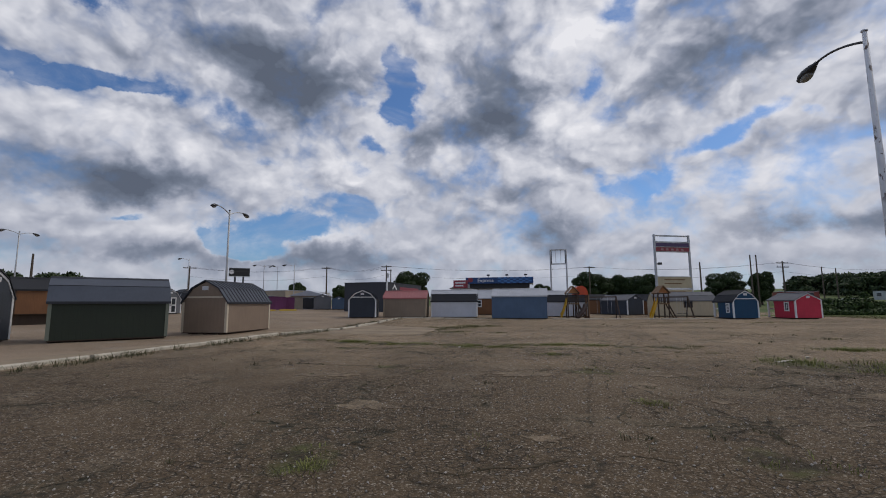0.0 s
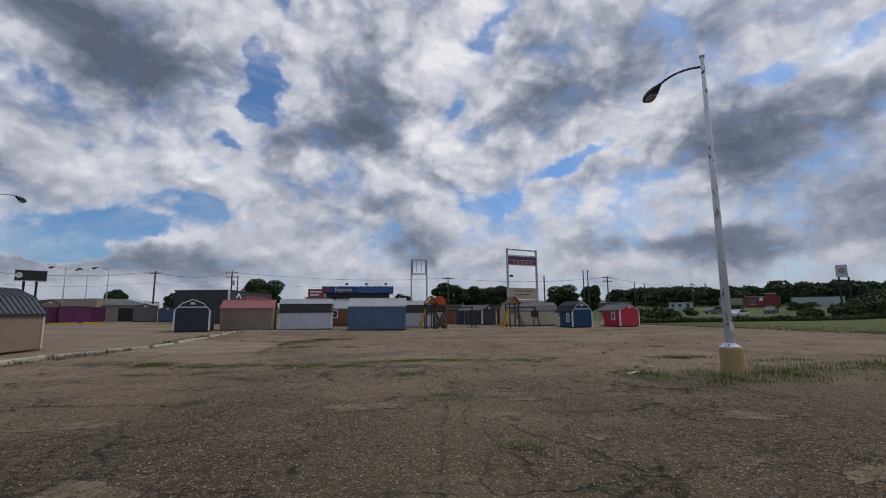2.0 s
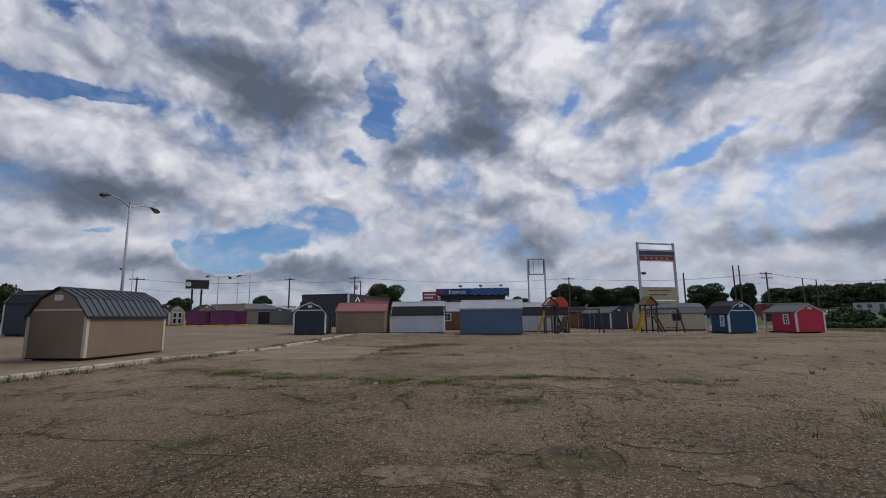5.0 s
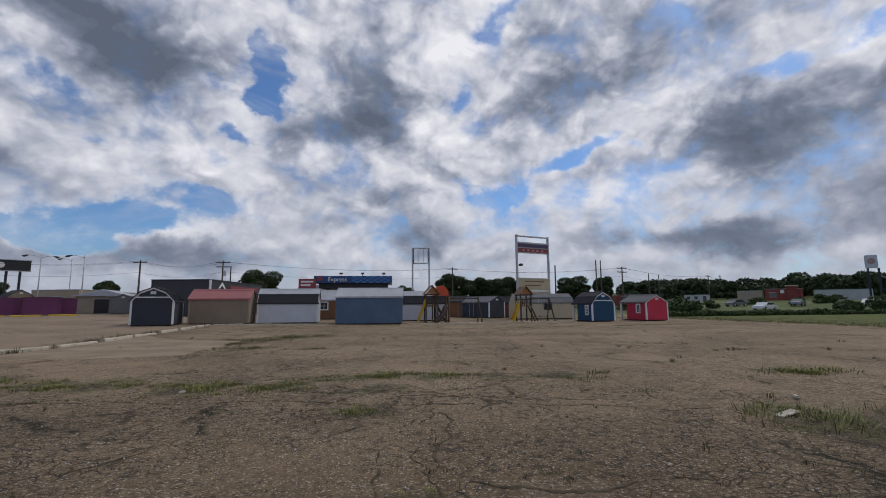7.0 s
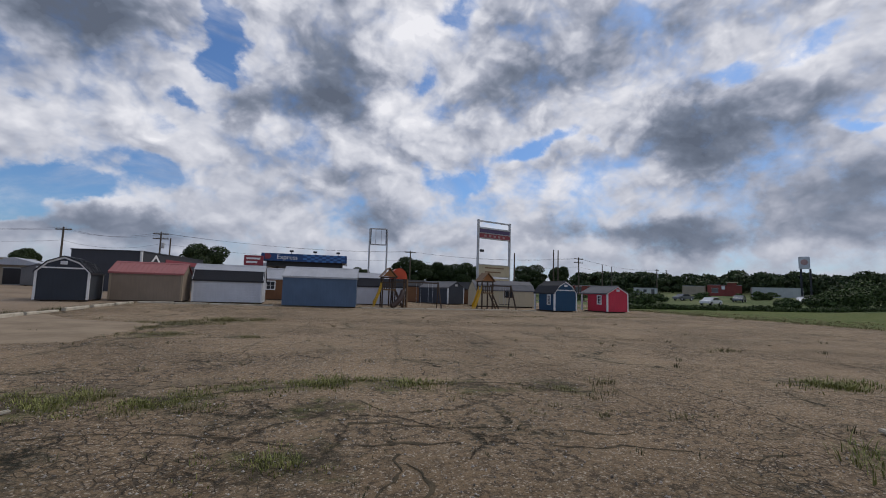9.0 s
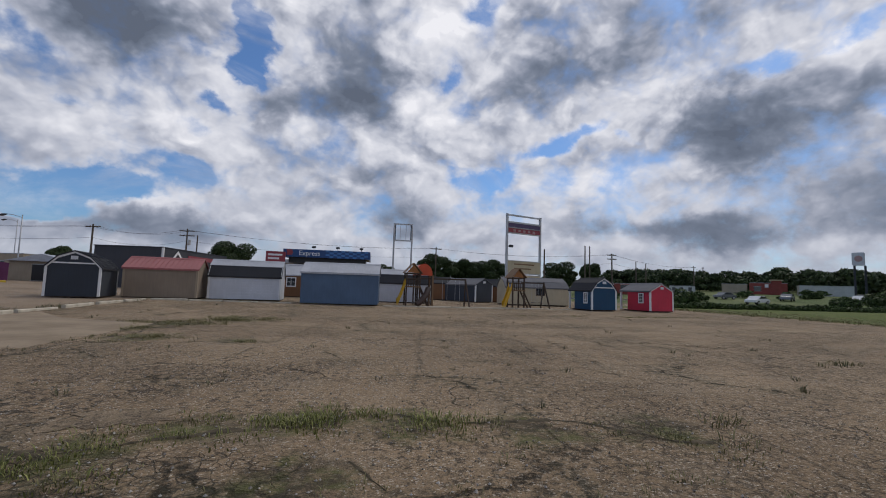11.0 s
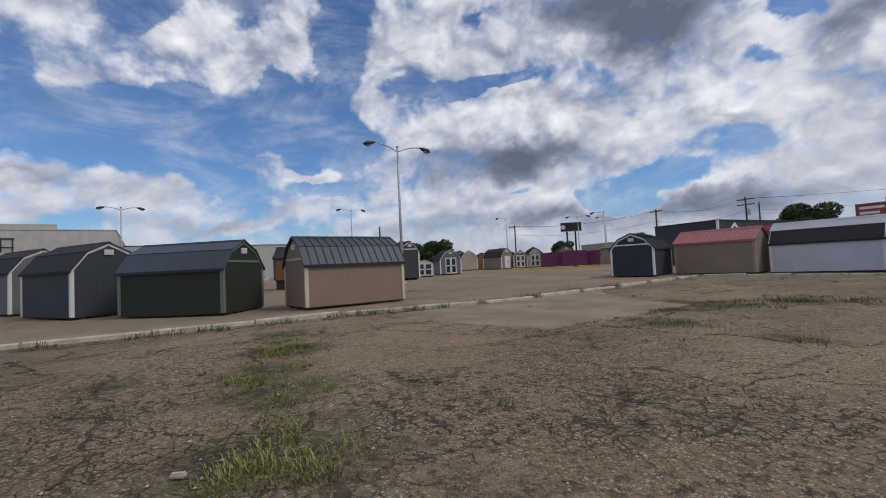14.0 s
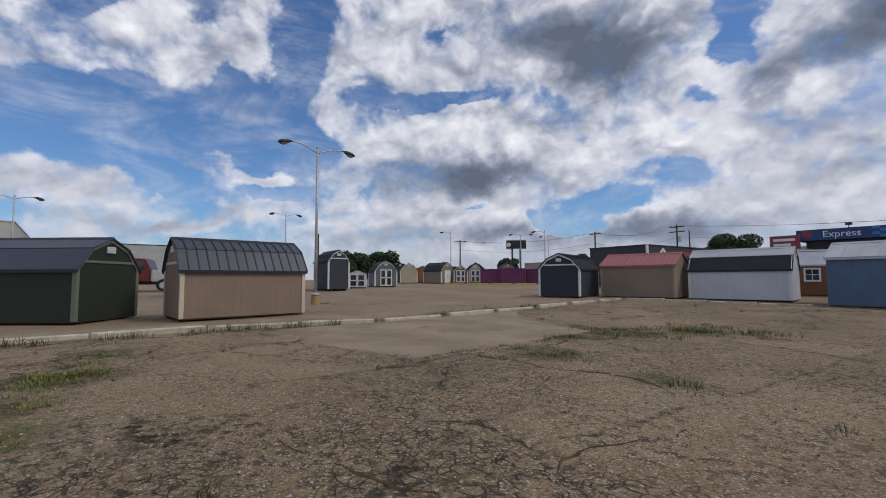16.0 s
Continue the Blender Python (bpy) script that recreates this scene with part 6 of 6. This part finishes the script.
def scatter(rng, lines, density):
    """Spots along strips: (x0, y0, x1, y1, half width, tuft scale)."""
    out = []
    for x0, y0, x1, y1, w, s in lines:
        n = int(density * (math.hypot(x1 - x0, y1 - y0) + 2 * w) * w * 2)
        for i in range(n):
            u = rng.random()
            x, y = x0 + (x1 - x0) * u + rng.gauss(0, w * 0.5), y0 + (y1 - y0) * u + rng.gauss(0, w * 0.5)
            clump = noise.noise(Vector((x * 2.3, y * 2.3, 2.0)))
            if clump > 0.34 * rng.random() - 0.12:
                out.append((x, y, s * rng.uniform(0.35, 1.0) * (1.0 + 0.9 * clump)))
    return out


rg = random.Random(5)
tufts("grass_patch", scatter(rg, [(-1.25, 16.0, -1.0, 16.5, 0.43, 1.0), (-0.6, 17.15, 0.6, 17.35, 0.41, 1.0), (0.5, 17.4, 2.1, 17.2, 0.43, 1.15), (-7.9, 17.85, -6.8, 17.6, 0.61, 1.0), (-6.2, 17.15, -5.2, 16.95, 0.49, 0.9),
                                  (-5.0, 17.0, -4.2, 16.9, 0.49, 1.0), (-3.1, 16.6, -2.3, 16.3, 0.61, 1.0), (0.1, 14.2, 0.6, 14.0, 0.38, 0.8), (-2.8, 4.6, -2.5, 4.4, 0.32, 0.8), (1.8, 5.3, 2.1, 5.1, 0.26, 0.9),
                                  (1.1, 11.4, 1.0, 10.3, 0.20, 1.0), (1.3, 7.8, 1.5, 7.5, 0.19, 0.8), (6.1, 13.5, 6.4, 13.1, 0.29, 1.7), (8.7, 16.6, 10.2, 16.4, 0.43, 1.8), (-2.2, 16.4, -1.4, 16.2, 0.29, 0.7)], 58), "grass_green",
      "low green grass growing through broken asphalt", 1, 0.048, 0.24, 16, 0.0045)
tufts("grass_cracks", scatter(rg, [(-11.5, 18.4, -6.7, 17.9, 0.35, 0.7), (-6.7, 17.9, -2.2, 16.6, 0.25, 0.6), (-2.2, 16.6, 0.6, 17.8, 0.25, 0.6), (0.6, 17.8, 4.2, 15.2, 0.25, 0.6), (0.9, 11.5, 1.2, 9.9, 0.14, 0.9),
                                   (1.3, 7.9, 1.5, 7.6, 0.16, 0.8), (-2.7, 10.2, -2.4, 9.9, 0.2, 0.7), (-4.1, 11.2, -3.8, 10.9, 0.2, 0.9), (2.1, 17.2, 4.5, 16.7, 0.3, 0.8), (-6.6, 15.3, -0.5, 15.9, 0.16, 0.7), (-0.5, 15.9, 5.5, 14.9, 0.14, 0.7), (2.2, 11.6, 2.5, 12.6, 0.3, 0.7),
                                   (-6.2, 28.6, -4.0, 28.0, 0.8, 1.3), (-5.2, 24.0, -3.6, 24.6, 0.7, 1.1), (-4.8, 29.8, -2.6, 30.6, 0.8, 1.7), (-5.4, 26.4, -4.2, 31.8, 0.5, 1.2), (-2.4, 23.9, -1.3, 23.7, 0.35, 1.3),
                                   (9.0, 36.5, 13.5, 37.8, 0.5, 1.0), (16.0, 37.5, 22.0, 38.8, 0.6, 1.0), (10.8, 20.6, 11.6, 21.0, 0.3, 1.5), (-20.7, 27.4, -19.4, 27.6, 0.4, 1.3), (-10.6, 25.5, -10.1, 25.8, 0.3, 0.9),
                                   (-0.8, 5.2, -0.5, 5.0, 0.25, 0.7), (4.6, 6.6, 5.0, 7.4, 0.3, 0.8), (4.3, 16.2, 5.4, 17.2, 0.3, 1.1), (-3.6, 40.5, 2.0, 41.5, 0.25, 0.8)], 34), "grass",
      "patchy grass along cracks in the asphalt", 2, 0.060, 0.17, 12, 0.0040)
tufts("crack_weeds", scatter(rg, [(x0, y0, x1, y1, 0.07 + w * 0.5, 0.5 + 2.4 * w) for x0, y0, x1, y1, w, bow in CRACKS], 26), "weed", "thin low weeds rooted in the soil of the cracks", 7, 0.060, 0.09, 8, 0.0035)
tufts("grass_island", scatter(rg, [(5.6, 13.5, 6.9, 11.2, 0.55, 1.0), (6.9, 12.5, 9.5, 12.1, 0.75, 1.3), (9.0, 12.8, 11.8, 13.4, 0.8, 1.5), (7.0, 11.6, 10.6, 11.4, 0.5, 1.1), (11.5, 13.0, 15.5, 13.8, 0.7, 1.4), (10.6, 15.0, 13.0, 15.2, 0.4, 1.0)], 15), "grass_green",
      "long uncut grass around the lamp footing", 3, 0.125, 0.30, 14, 0.0045)
tufts("kerb_weeds", [(-11.95 + (0.9 * max(0.0, 1 - abs(y - 25) / 4.5)) + rg.gauss(0, 0.12), y, rg.uniform(0.5, 1.4)) for y in [rg.uniform(8, 41) for i in range(330)] if noise.noise(Vector((y * 0.8, 3, 0))) > -0.1]
      + [(x, 42.0 + 0.13 * (x + 12) + rg.gauss(0, 0.2), rg.uniform(0.5, 1.2)) for x in [rg.uniform(-12, 2) for i in range(90)]], "weed", "tall thin weeds growing along the kerb", 4, 0.17, 0.20, 9, 0.0055)
tufts("lawn_edge", [(30.9 + rg.gauss(0, 0.8) + 8 * rg.random() ** 3, rg.uniform(20, 53), rg.uniform(0.7, 1.6)) for i in range(1100)] + [(rg.uniform(26, 31), 52.5 + rg.gauss(0, 0.6), 1.0) for i in range(120)], "grass",
      "rough grass along the edge of the lawn", 5, 0.11, 0.22, 8, 0.012)
tufts("lone_weeds", [(rg.uniform(-10, 16), rg.uniform(4, 40), rg.uniform(0.5, 1.3)) for i in range(80)] + [(11.2, 20.8, 2.2), (9.6, 27.5, 2.2), (14.0, 25.6, 1.8), (17.5, 23.0, 1.6)], "weed", "single weeds scattered over the lot", 6, 0.085, 0.11, 14, 0.004)


def gravel():
    rng = np.random.default_rng(21)
    vs, fs = [], []
    n = 9000
    x = rng.normal(0, 4.2, n)
    y = rng.uniform(-1, 25, n)
    for i in range(n):
        r = rng.uniform(0.005, 0.017)
        c = np.array((x[i], y[i], gz(x[i], y[i]) + r * 0.3))
        d = np.array([(1, 0, 0), (-1, 0, 0), (0, 1, 0), (0, -1, 0), (0, 0, 0.8), (0, 0, -0.8)]) * r * rng.uniform(0.6, 1.3, (6, 1))
        vs.append(c + d)
        k = i * 6
        fs += [(k, k + 2, k + 4), (k + 2, k + 1, k + 4), (k + 1, k + 3, k + 4), (k + 3, k, k + 4), (k + 2, k, k + 5), (k + 1, k + 2, k + 5), (k + 3, k + 1, k + 5), (k, k + 3, k + 5)]
    me = bpy.data.meshes.new("loose_gravel")
    me.from_pydata(np.concatenate(vs).tolist(), [], fs)
    me.materials.append(M["stone"])
    tagged(new("loose_gravel", me), "loose pale gravel strewn over the asphalt", "gravel", kind="stuff")


gravel()


def litter(x, y, turn, w, d, h, mat, label):
    alone("debris", Geo().box(-w / 2, w / 2, -d / 2, d / 2, 0, h), mat, label, "debris", m=pose(x, y, gz(x, y) + 0.004, 3, -4, turn), bevel=h * 0.3)


litter(5.9, 13.2, 20, 0.42, 0.12, 0.018, "kerb", "flat pale piece of broken concrete")
litter(-2.75, 15.9, 50, 0.11, 0.05, 0.035, "kerb", "small white stone chip")
litter(6.9, 14.1, 70, 0.16, 0.08, 0.04, "kerb", "small white piece of rubble")
